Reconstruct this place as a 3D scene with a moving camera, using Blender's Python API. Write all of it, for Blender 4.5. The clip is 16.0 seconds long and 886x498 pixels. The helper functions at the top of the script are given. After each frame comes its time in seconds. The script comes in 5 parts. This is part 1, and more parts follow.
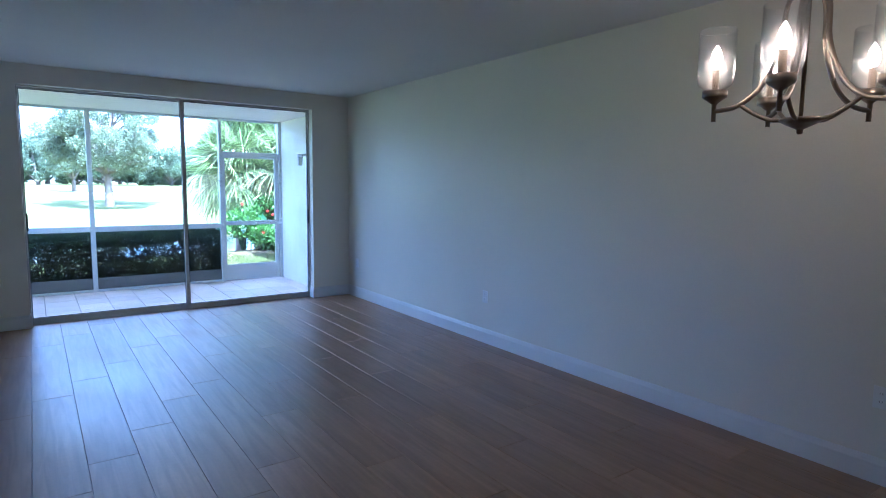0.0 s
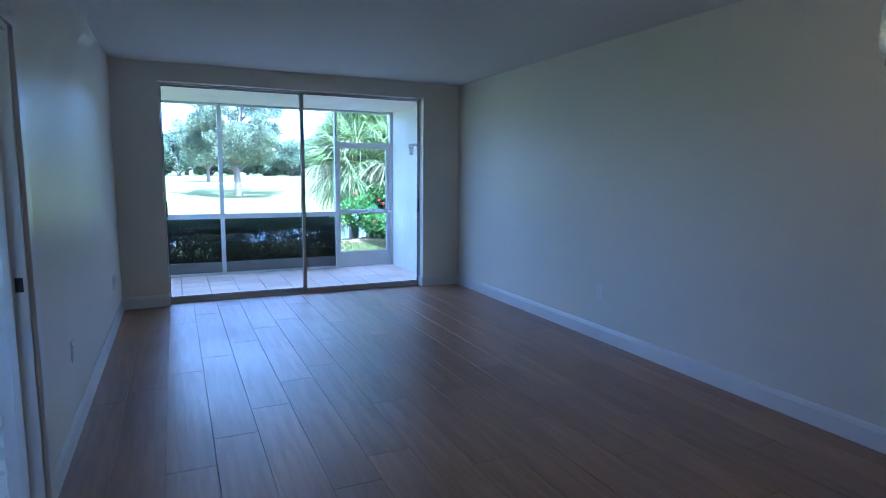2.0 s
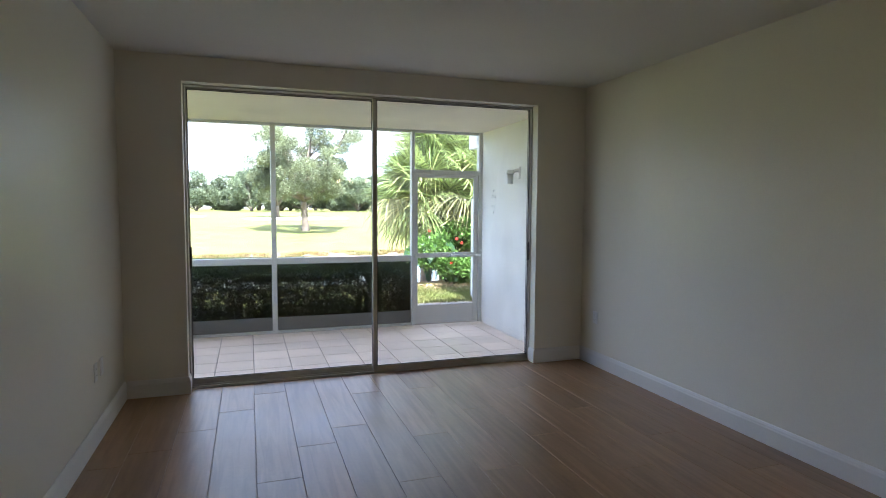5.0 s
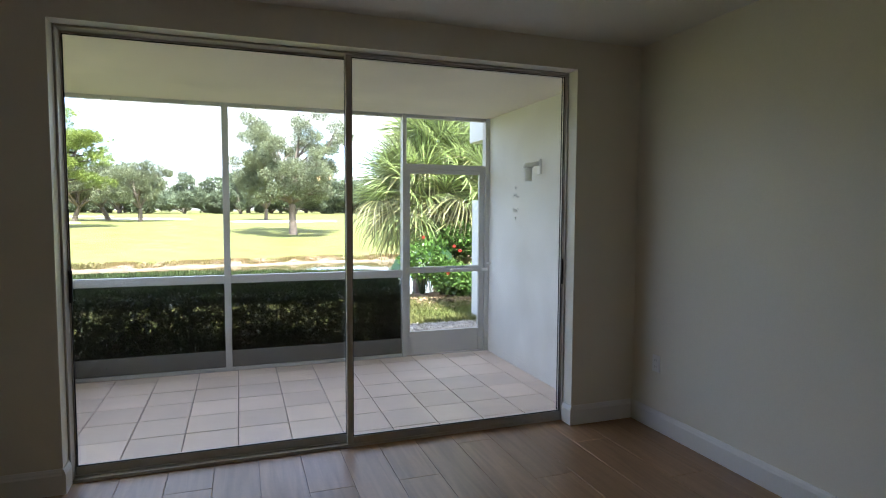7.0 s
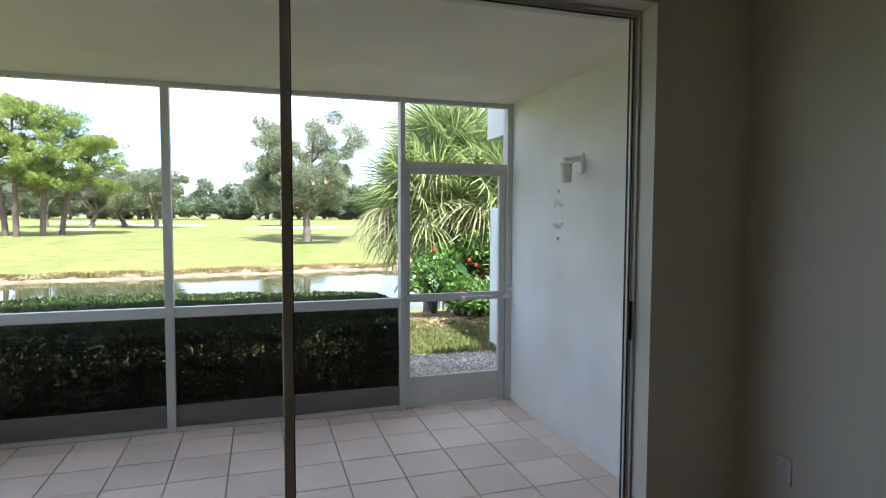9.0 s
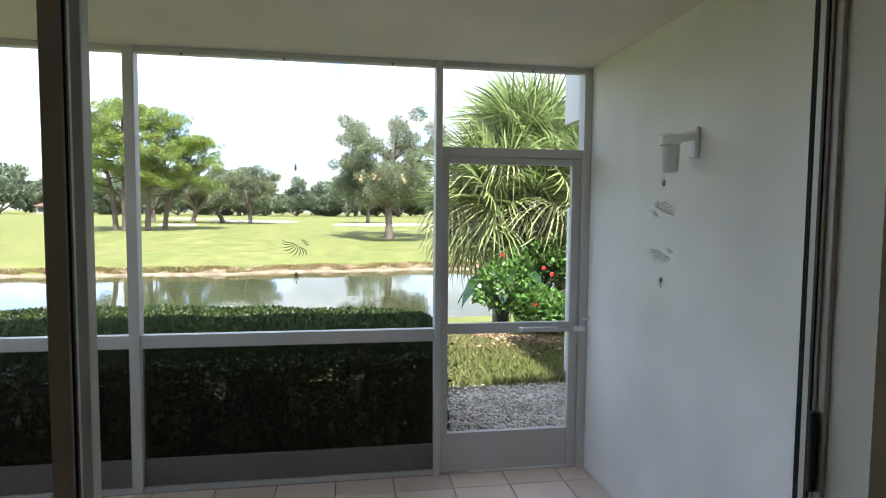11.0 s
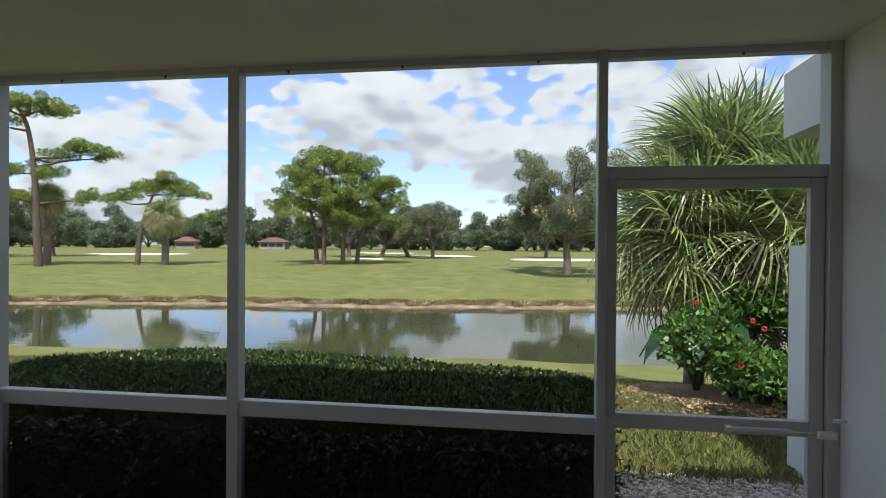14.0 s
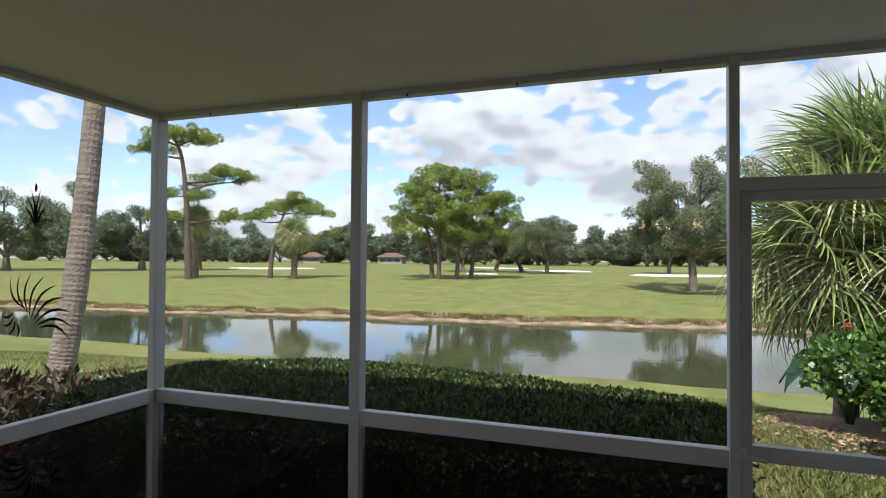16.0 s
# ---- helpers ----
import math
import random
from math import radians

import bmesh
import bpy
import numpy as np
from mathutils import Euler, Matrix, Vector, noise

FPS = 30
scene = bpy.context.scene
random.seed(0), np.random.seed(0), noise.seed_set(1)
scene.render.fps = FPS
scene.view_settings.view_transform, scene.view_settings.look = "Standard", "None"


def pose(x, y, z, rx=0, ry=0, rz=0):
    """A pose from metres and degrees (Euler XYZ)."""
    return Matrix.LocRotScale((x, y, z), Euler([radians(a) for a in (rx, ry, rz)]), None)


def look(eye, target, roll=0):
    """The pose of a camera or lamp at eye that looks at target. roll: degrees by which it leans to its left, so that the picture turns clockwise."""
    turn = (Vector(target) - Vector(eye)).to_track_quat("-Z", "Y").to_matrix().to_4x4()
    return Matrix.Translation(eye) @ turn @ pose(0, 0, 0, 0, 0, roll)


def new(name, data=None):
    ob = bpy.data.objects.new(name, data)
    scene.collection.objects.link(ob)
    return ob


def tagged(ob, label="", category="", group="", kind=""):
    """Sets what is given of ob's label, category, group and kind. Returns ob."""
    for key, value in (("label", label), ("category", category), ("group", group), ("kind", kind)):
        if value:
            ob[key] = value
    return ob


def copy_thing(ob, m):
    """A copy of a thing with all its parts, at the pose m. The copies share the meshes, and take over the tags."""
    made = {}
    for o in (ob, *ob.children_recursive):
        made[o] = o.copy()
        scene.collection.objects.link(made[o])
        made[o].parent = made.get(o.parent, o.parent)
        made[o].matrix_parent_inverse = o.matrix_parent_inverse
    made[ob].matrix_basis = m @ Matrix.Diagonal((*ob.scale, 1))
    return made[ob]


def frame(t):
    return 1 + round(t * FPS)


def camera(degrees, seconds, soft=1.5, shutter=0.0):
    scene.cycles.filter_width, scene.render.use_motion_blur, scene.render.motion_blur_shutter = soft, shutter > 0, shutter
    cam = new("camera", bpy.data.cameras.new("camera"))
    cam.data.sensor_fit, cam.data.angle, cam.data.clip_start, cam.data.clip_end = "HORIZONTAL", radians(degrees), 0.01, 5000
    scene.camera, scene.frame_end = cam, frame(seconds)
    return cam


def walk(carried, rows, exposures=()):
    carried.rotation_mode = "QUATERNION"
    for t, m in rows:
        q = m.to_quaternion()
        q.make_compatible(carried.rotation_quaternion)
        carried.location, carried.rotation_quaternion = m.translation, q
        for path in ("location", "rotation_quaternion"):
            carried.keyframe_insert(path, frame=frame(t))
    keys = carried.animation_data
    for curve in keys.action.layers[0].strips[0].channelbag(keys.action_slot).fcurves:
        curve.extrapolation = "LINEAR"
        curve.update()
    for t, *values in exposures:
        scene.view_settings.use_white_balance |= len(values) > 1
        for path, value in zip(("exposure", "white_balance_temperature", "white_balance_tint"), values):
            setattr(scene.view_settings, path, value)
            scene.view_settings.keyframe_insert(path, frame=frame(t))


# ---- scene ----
cam = camera(75.0, 16.0, soft=1.0)
PATH = [
    (0, (0.638, 0.115, 1.507), (1.788, 1.736, 1.286), 0.7),
    (0.5, (0.617, 0.132, 1.505), (1.648, 1.831, 1.279), 0.5),
    (1, (0.628, 0.154, 1.499), (1.565, 1.905, 1.264), 0.5),
    (1.5, (0.639, 0.161, 1.5), (1.512, 1.943, 1.255), 0.4),
    (2, (0.669, 0.255, 1.493), (1.502, 2.054, 1.234), 0.5),
    (2.5, (0.675, 0.496, 1.493), (1.47, 2.312, 1.227), 0.4),
    (3, (0.722, 0.807, 1.462), (1.437, 2.657, 1.212), 0.5),
    (3.5, (0.816, 1.177, 1.483), (1.473, 3.053, 1.259), 0.5),
    (4, (0.891, 1.533, 1.478), (1.528, 3.417, 1.273), 0.5),
    (4.2, (0.925, 1.681, 1.484), (1.557, 3.57, 1.3), 0.5),
    (6.3, (1.272, 3.348, 1.482), (1.918, 5.236, 1.354), 0.3),
    (6.5, (1.339, 3.474, 1.505), (1.984, 5.363, 1.375), 0.3),
    (7, (1.446, 3.815, 1.494), (2.11, 5.697, 1.361), 0.3),
    (7.5, (1.563, 4.142, 1.494), (2.218, 6.027, 1.366), 0.3),
    (8, (1.678, 4.495, 1.52), (2.325, 6.383, 1.386), 0.2),
    (8.2, (1.726, 4.634, 1.517), (2.38, 6.52, 1.391), 0.0),
    (10.5, (2.504, 5.982, 1.607), (2.889, 7.941, 1.484), 0.7),
    (11, (2.594, 6.278, 1.584), (2.91, 8.249, 1.459), 0.5),
    (11.5, (2.668, 6.57, 1.599), (2.918, 8.551, 1.489), 0.4),
    (12, (2.7, 6.799, 1.597), (2.894, 8.787, 1.493), 0.4),
    (12.5, (2.75, 7.02, 1.62), (2.848, 9.015, 1.532), 0.4),
    (13, (2.806, 7.129, 1.643), (2.771, 9.127, 1.577), 0.3),
    (13.5, (2.81, 7.168, 1.64), (2.643, 9.161, 1.606), 0.4),
    (14, (2.819, 7.168, 1.632), (2.52, 9.145, 1.621), 0.4),
    (14.5, (2.82, 7.164, 1.641), (2.403, 9.12, 1.638), 0.5),
    (15, (2.809, 7.165, 1.637), (2.298, 9.099, 1.65), 0.5),
    (15.5, (2.8, 7.163, 1.635), (2.217, 9.076, 1.661), 0.5),
    (16, (2.812, 7.167, 1.641), (2.133, 9.048, 1.679), 0.4),
]
SKY_STRENGTH, SUN_STRENGTH, BULB_WATTS = 0.155, 2.4, 0.055
CLOUD_SHIFT, CLOUD_EDGE = (4.3, 1.7, 0.35), 0.243
EXPOSURES = [(0.0, 4.18, 4050, 10), (2.0, 3.8, 3950, 10), (3.5, 3.8, 4250, 10), (4.0, 3.76, 4850, 10), (6.3, 3.34, 6100, 10), (8.2, 2.8, 5850, 10), (10.3, 2.7, 6100, 10), (12.5, 1.78, 6100, 10), (14.0, 1.2, 6200, 10), (16.0, 1.36, 6220, 10)]
walk(cam, [(t, look(eye, target, roll)) for t, eye, target, roll in PATH], exposures=EXPOSURES)

# ---- world and sun ----
SUN = Vector((0.06, -0.52, 1.0)).normalized()
world = bpy.data.worlds.new("world")
scene.world = world
world.use_nodes = True


def build_sky():
    nt = world.node_tree
    n, l = nt.nodes, nt.links
    n.clear()
    out = n.new("ShaderNodeOutputWorld")
    bg = n.new("ShaderNodeBackground")
    bg.inputs["Strength"].default_value = SKY_STRENGTH
    sky = n.new("ShaderNodeTexSky")
    sky.sky_type = "NISHITA"
    sky.sun_disc = False
    sky.sun_elevation = math.asin(SUN.z)
    sky.sun_rotation = math.atan2(SUN.x, SUN.y)
    sky.air_density, sky.dust_density, sky.ozone_density = 1.0, 0.9, 2.0
    co = n.new("ShaderNodeTexCoord")

    def cloud(lift):
        m = n.new("ShaderNodeMapping")
        m.inputs["Location"].default_value = (CLOUD_SHIFT[0], CLOUD_SHIFT[1], CLOUD_SHIFT[2] + lift)
        m.inputs["Scale"].default_value = (1.0, 1.0, 1.75)
        l.new(co.outputs["Generated"], m.inputs["Vector"])
        t, v, w = n.new("ShaderNodeTexNoise"), n.new("ShaderNodeTexVoronoi"), n.new("ShaderNodeTexVoronoi")
        t.inputs["Scale"].default_value, t.inputs["Detail"].default_value = 4.0, 9.0
        t.inputs["Roughness"].default_value = 0.58
        v.feature = w.feature = "SMOOTH_F1"
        v.inputs["Scale"].default_value, w.inputs["Scale"].default_value = 12.0, 31.0
        for x in (t, v, w):
            l.new(m.outputs["Vector"], x.inputs["Vector"])
        a, b = n.new("ShaderNodeMath"), n.new("ShaderNodeMath")
        a.operation = b.operation = "MULTIPLY_ADD"
        a.inputs[1].default_value, b.inputs[1].default_value = -0.26, -0.24
        l.new(v.outputs["Distance"], a.inputs[0])
        l.new(t.outputs["Fac"], a.inputs[2])
        l.new(w.outputs["Distance"], b.inputs[0])
        l.new(a.outputs["Value"], b.inputs[2])
        return b.outputs["Value"]

    def ramp(fac, stops):
        r = n.new("ShaderNodeValToRGB")
        while len(r.color_ramp.elements) < len(stops):
            r.color_ramp.elements.new(0.5)
        for e, (p, c) in zip(r.color_ramp.elements, stops):
            e.position, e.color = p, (*c, 1)
        l.new(fac, r.inputs["Fac"])
        return r.outputs["Color"]

    mask = ramp(cloud(0.0), [(CLOUD_EDGE, (0, 0, 0)), (CLOUD_EDGE + 0.045, (1, 1, 1))])
    shade = ramp(cloud(0.075), [(CLOUD_EDGE - 0.06, (2.82, 2.83, 2.87)), (CLOUD_EDGE + 0.07, (2.45, 2.5, 2.6)), (CLOUD_EDGE + 0.18, (1.7, 1.78, 1.92))])
    mix = n.new("ShaderNodeMixRGB")
    l.new(mask, mix.inputs["Fac"])
    air = n.new("ShaderNodeMixRGB")
    air.blend_type = "MULTIPLY"
    air.inputs["Fac"].default_value = 1.0
    air.inputs["Color2"].default_value = (0.62, 0.585, 0.665, 1)
    l.new(sky.outputs["Color"], air.inputs["Color1"])
    l.new(air.outputs["Color"], mix.inputs["Color1"])
    l.new(shade, mix.inputs["Color2"])
    l.new(mix.outputs["Color"], bg.inputs["Color"])
    l.new(bg.outputs["Background"], out.inputs["Surface"])


build_sky()
sun = new("sun", bpy.data.lights.new("sun", "SUN"))
sun.data.energy, sun.data.angle, sun.data.color = SUN_STRENGTH, radians(0.53), (1.0, 0.95, 0.87)
sun.matrix_basis = look((0, 0, 30), Vector((0, 0, 30)) - SUN)


# ---- materials ----
def mat(name, color, rough=0.6, metal=0.0, vary=0.12, scale=3.0, fine=60.0, bump=0.05, depth=0.01, coat=0.0, island=0.0, random=0.0,
        spec=0.5, translucent=0.0, second=None, second_scale=0.6):
    """A procedural surface: colour varied at two scales, roughness varied, fine relief."""
    m = bpy.data.materials.new(name)
    m.use_nodes = True
    n, l = m.node_tree.nodes, m.node_tree.links
    p = n["Principled BSDF"]
    co = n.new("ShaderNodeNewGeometry")

    def tex(s, d=4.0):
        t = n.new("ShaderNodeTexNoise")
        t.inputs["Scale"].default_value, t.inputs["Detail"].default_value = s, d
        l.new(co.outputs["Position"], t.inputs["Vector"])
        return t.outputs["Fac"]

    def mixed(kind, fac, a, b):
        x = n.new("ShaderNodeMixRGB")
        x.blend_type = kind
        for key, v in (("Fac", fac), ("Color1", a), ("Color2", b)):
            if isinstance(v, (int, float)):
                x.inputs[key].default_value = v if key == "Fac" else (v, v, v, 1)
            elif isinstance(v, tuple):
                x.inputs[key].default_value = (*v, 1)
            else:
                l.new(v, x.inputs[key])
        return x.outputs["Color"]

    def remap(fac, lo, hi):
        r = n.new("ShaderNodeMapRange")
        r.inputs["From Min"].default_value, r.inputs["From Max"].default_value = 0.25, 0.75
        r.inputs["To Min"].default_value, r.inputs["To Max"].default_value = lo, hi
        l.new(fac, r.inputs["Value"])
        return r.outputs["Result"]

    big, small = tex(scale), tex(fine, 3.0)
    c = color
    if second:
        c = mixed("MIX", remap(tex(second_scale, 6.0), 0.0, 1.0), color, second)
    c = mixed("MULTIPLY", 1.0, c, remap(big, 1 - vary, 1 + vary))
    c = mixed("MULTIPLY", 1.0, c, remap(small, 1 - vary * 0.6, 1 + vary * 0.6))
    if island:
        c = mixed("MULTIPLY", 1.0, c, remap(co.outputs["Random Per Island"], 1 - island, 1 + island))
    if random:
        info = n.new("ShaderNodeObjectInfo")
        c = mixed("MULTIPLY", 1.0, c, remap(info.outputs["Random"], 1 - random, 1 + random))
    l.new(c, p.inputs["Base Color"])
    l.new(remap(big, max(0.02, rough - 0.07), min(1.0, rough + 0.07)), p.inputs["Roughness"])
    p.inputs["Metallic"].default_value = metal
    p.inputs["Specular IOR Level"].default_value = spec
    p.inputs["Coat Weight"].default_value = coat
    if bump:
        b = n.new("ShaderNodeBump")
        b.inputs["Strength"].default_value, b.inputs["Distance"].default_value = bump, depth
        l.new(small, b.inputs["Height"])
        l.new(b.outputs["Normal"], p.inputs["Normal"])
    if translucent:
        tr = n.new("ShaderNodeBsdfTranslucent")
        l.new(c, tr.inputs["Color"])
        mx = n.new("ShaderNodeMixShader")
        mx.inputs["Fac"].default_value = translucent
        l.new(p.outputs["BSDF"], mx.inputs[1])
        l.new(tr.outputs["BSDF"], mx.inputs[2])
        l.new(mx.outputs["Shader"], n["Material Output"].inputs["Surface"])
    return m


def wood_floor_material():
    """Oak-look planks: grain stretched along each board, tone by board, dark knots."""
    m = mat("oak_plank", (0.36, 0.220, 0.120), rough=0.37, spec=0.6, vary=0.08, scale=1.5, fine=40, bump=0.0, random=0.09)
    n, l = m.node_tree.nodes, m.node_tree.links
    p = n["Principled BSDF"]
    co, info = n.new("ShaderNodeTexCoord"), n.new("ShaderNodeObjectInfo")
    shift = n.new("ShaderNodeVectorMath")
    shift.operation = "MULTIPLY_ADD"
    shift.inputs[1].default_value = (37.0, 91.0, 13.0)
    l.new(info.outputs["Random"], shift.inputs[0])
    l.new(co.outputs["Object"], shift.inputs[2])
    mp = n.new("ShaderNodeMapping")
    mp.inputs["Scale"].default_value = (16.0, 1.1, 1.0)
    l.new(shift.outputs["Vector"], mp.inputs["Vector"])
    g = n.new("ShaderNodeTexNoise")
    g.inputs["Scale"].default_value, g.inputs["Detail"].default_value, g.inputs["Distortion"].default_value = 1.6, 7.0, 0.8
    l.new(mp.outputs["Vector"], g.inputs["Vector"])
    r = n.new("ShaderNodeValToRGB")
    r.color_ramp.elements[0].position, r.color_ramp.elements[0].color = 0.30, (0.80, 0.78, 0.75, 1)
    r.color_ramp.elements[1].position, r.color_ramp.elements[1].color = 0.66, (1.08, 1.07, 1.06, 1)
    l.new(g.outputs["Fac"], r.inputs["Fac"])
    old = p.inputs["Base Color"].links[0].from_socket
    a = n.new("ShaderNodeMixRGB")
    a.blend_type = "MULTIPLY"
    a.inputs["Fac"].default_value = 1.0
    l.new(old, a.inputs["Color1"])
    l.new(r.outputs["Color"], a.inputs["Color2"])
    l.new(a.outputs["Color"], p.inputs["Base Color"])
    bp = n.new("ShaderNodeBump")
    bp.inputs["Strength"].default_value, bp.inputs["Distance"].default_value = 0.05, 0.002
    l.new(g.outputs["Fac"], bp.inputs["Height"])
    l.new(bp.outputs["Normal"], p.inputs["Normal"])
    return m


def glass_material(name, tint=(1, 1, 1), rough=0.0, wavy=0.0, mirror=0.042):
    """Clear sheet glass: what lies behind it shows through, and it mirrors by Fresnel."""
    m = bpy.data.materials.new(name)
    m.use_nodes = True
    n, l = m.node_tree.nodes, m.node_tree.links
    n.remove(n["Principled BSDF"])
    tr, gl, fr, mx = (n.new("ShaderNode" + k) for k in ("BsdfTransparent", "BsdfGlossy", "LayerWeight", "MixShader"))
    power, amount = n.new("ShaderNodeMath"), n.new("ShaderNodeMath")
    tr.inputs["Color"].default_value = (*tint, 1)
    gl.inputs["Roughness"].default_value = rough
    power.operation, amount.operation = "POWER", "MULTIPLY_ADD"
    power.inputs[1].default_value = 5.0
    amount.inputs[1].default_value, amount.inputs[2].default_value = 0.9, mirror
    l.new(fr.outputs["Facing"], power.inputs[0])
    l.new(power.outputs["Value"], amount.inputs[0])
    if wavy:
        t, b = n.new("ShaderNodeTexNoise"), n.new("ShaderNodeBump")
        t.inputs["Scale"].default_value = 60
        b.inputs["Strength"].default_value, b.inputs["Distance"].default_value = wavy, 0.01
        l.new(t.outputs["Fac"], b.inputs["Height"])
        l.new(b.outputs["Normal"], gl.inputs["Normal"])
        l.new(b.outputs["Normal"], fr.inputs["Normal"])
    l.new(amount.outputs["Value"], mx.inputs["Fac"])
    l.new(tr.outputs["BSDF"], mx.inputs[1])
    l.new(gl.outputs["BSDF"], mx.inputs[2])
    l.new(mx.outputs["Shader"], n["Material Output"].inputs["Surface"])
    return m


def glowing(name, color, strength):
    m = bpy.data.materials.new(name)
    m.use_nodes = True
    p = m.node_tree.nodes["Principled BSDF"]
    p.inputs["Base Color"].default_value = (*color, 1)
    p.inputs["Emission Color"].default_value = (*color, 1)
    p.inputs["Emission Strength"].default_value = strength
    return m


def water_material():
    m = mat("pond_water", (0.055, 0.06, 0.03), rough=0.04, vary=0.2, scale=0.15, fine=2.2, bump=0.0)
    n, l = m.node_tree.nodes, m.node_tree.links
    p = n["Principled BSDF"]
    for link in list(p.inputs["Roughness"].links):
        l.remove(link)
    p.inputs["Roughness"].default_value = 0.03
    p.inputs["IOR"].default_value = 1.33
    co, mp = n.new("ShaderNodeNewGeometry"), n.new("ShaderNodeMapping")
    mp.inputs["Scale"].default_value = (0.6, 1.5, 1.0)
    l.new(co.outputs["Position"], mp.inputs["Vector"])
    t, b = n.new("ShaderNodeTexNoise"), n.new("ShaderNodeBump")
    t.inputs["Scale"].default_value, t.inputs["Detail"].default_value = 1.6, 4
    b.inputs["Strength"].default_value, b.inputs["Distance"].default_value = 0.07, 0.05
    l.new(mp.outputs["Vector"], t.inputs["Vector"])
    l.new(t.outputs["Fac"], b.inputs["Height"])
    l.new(b.outputs["Normal"], p.inputs["Normal"])
    return m


def dim_screen_material():
    """Dark woven screen that covers part of the view, adding shade over the plants."""
    m = mat("dark_dimming_screen", (0.012, 0.012, 0.012), rough=0.8, vary=0.1, bump=0.0, spec=0.1)
    n, l = m.node_tree.nodes, m.node_tree.links
    tr, mx = n.new("ShaderNodeBsdfTransparent"), n.new("ShaderNodeMixShader")
    mx.inputs["Fac"].default_value = 0.36
    l.new(tr.outputs["BSDF"], mx.inputs[1])
    l.new(n["Principled BSDF"].outputs["BSDF"], mx.inputs[2])
    l.new(mx.outputs["Shader"], n["Material Output"].inputs["Surface"])
    return m


DIM_MESH = dim_screen_material()
WALL = mat("cream_wall_paint", (0.815, 0.79, 0.69), rough=0.42, vary=0.035, scale=0.8, fine=140, bump=0.10, depth=0.002)
CEIL = mat("textured_ceiling_paint", (0.805, 0.81, 0.775), rough=0.8, vary=0.03, scale=1.0, fine=70, bump=0.25, depth=0.004)
TRIM = mat("white_trim_paint", (0.80, 0.80, 0.78), rough=0.35, vary=0.03, scale=2, fine=90, bump=0.03)
STUCCO = mat("lanai_stucco_paint", (0.82, 0.81, 0.78), rough=0.75, vary=0.10, scale=1.4, fine=90, bump=0.35, depth=0.004, second=(0.66, 0.645, 0.60), second_scale=1.7)
LANAI_CEIL = mat("lanai_ceiling_paint", (0.80, 0.72, 0.635), rough=0.8, vary=0.10, scale=1.6, fine=60, bump=0.3, depth=0.004)
PLANK = wood_floor_material()
TILE = mat("terracotta_beige_tile", (0.72, 0.585, 0.50), rough=0.45, vary=0.10, scale=4, fine=35, bump=0.08, depth=0.003, random=0.07)
GROUT = mat("dark_grout", (0.30, 0.255, 0.22), rough=0.9, vary=0.15, scale=6, fine=80, bump=0.2)
ALU = mat("white_painted_aluminium", (0.53, 0.525, 0.51), rough=0.42, vary=0.06, scale=3, fine=60, bump=0.03)
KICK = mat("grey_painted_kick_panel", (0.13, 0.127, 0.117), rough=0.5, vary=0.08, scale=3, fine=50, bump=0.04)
ANOD = mat("anodised_aluminium", (0.56, 0.53, 0.48), rough=0.45, metal=0.15, vary=0.06, scale=3, fine=80, bump=0.02)
DARK = mat("black_gasket", (0.03, 0.03, 0.03), rough=0.6, vary=0.1, bump=0.02)
GASKET = mat("matt_black_liner", (0.02, 0.02, 0.02), rough=0.9, vary=0.1, bump=0.02, spec=0.1)
BRONZE = mat("brushed_nickel", (0.36, 0.31, 0.25), rough=0.33, metal=0.95, vary=0.06, scale=8, fine=120, bump=0.02)
PLASTIC = mat("white_plastic", (0.86, 0.86, 0.84), rough=0.4, vary=0.03, scale=8, fine=120, bump=0.01)
SLOT = mat("dark_slot", (0.025, 0.025, 0.025), rough=0.6, vary=0.05, bump=0.0)
FROST = mat("frosted_lamp_jar", (0.74, 0.73, 0.70), rough=0.5, vary=0.03, scale=8, fine=120, bump=0.03, translucent=0.4)
GLASS = glass_material("window_glass", (0.97, 0.985, 0.98))
SHADE = glass_material("wavy_shade_glass", (0.985, 0.985, 0.985), 0.0, 0.25, 0.09)
BULB = glowing("lamp_filament_glow", (1.0, 0.60, 0.30), 3.0)
CANDLE = mat("candle_sleeve", (0.55, 0.45, 0.34), rough=0.6, vary=0.05, bump=0.02)
DECAL = mat("dark_etched_decal", (0.06, 0.065, 0.06), rough=0.6, vary=0.15, scale=30, fine=200, bump=0.02)
CONCRETE = mat("painted_concrete", (0.60, 0.60, 0.58), rough=0.8, vary=0.10, scale=1.5, fine=50, bump=0.3, depth=0.006)
PANEL_WHITE = mat("white_fence_panel", (0.70, 0.72, 0.74), rough=0.5, vary=0.05, scale=2, fine=60, bump=0.05)
GRASS = mat("lawn_grass", (0.142, 0.165, 0.045), rough=0.9, vary=0.30, scale=0.9, fine=13, bump=0.6, depth=0.06, second=(0.190, 0.182, 0.065), second_scale=0.3, spec=0.15)
DRYBLADE = mat("dry_bank_grass", (0.40, 0.27, 0.13), rough=0.8, vary=0.3, scale=0.8, fine=9, bump=0, island=0.45, spec=0.15, translucent=0.25, second=(0.19, 0.195, 0.065), second_scale=0.45)
BLADE = mat("grass_blade", (0.195, 0.235, 0.070), rough=0.7, vary=0.15, scale=1.0, fine=9, bump=0, island=0.35, spec=0.2, translucent=0.25, second=(0.32, 0.285, 0.13), second_scale=0.9)
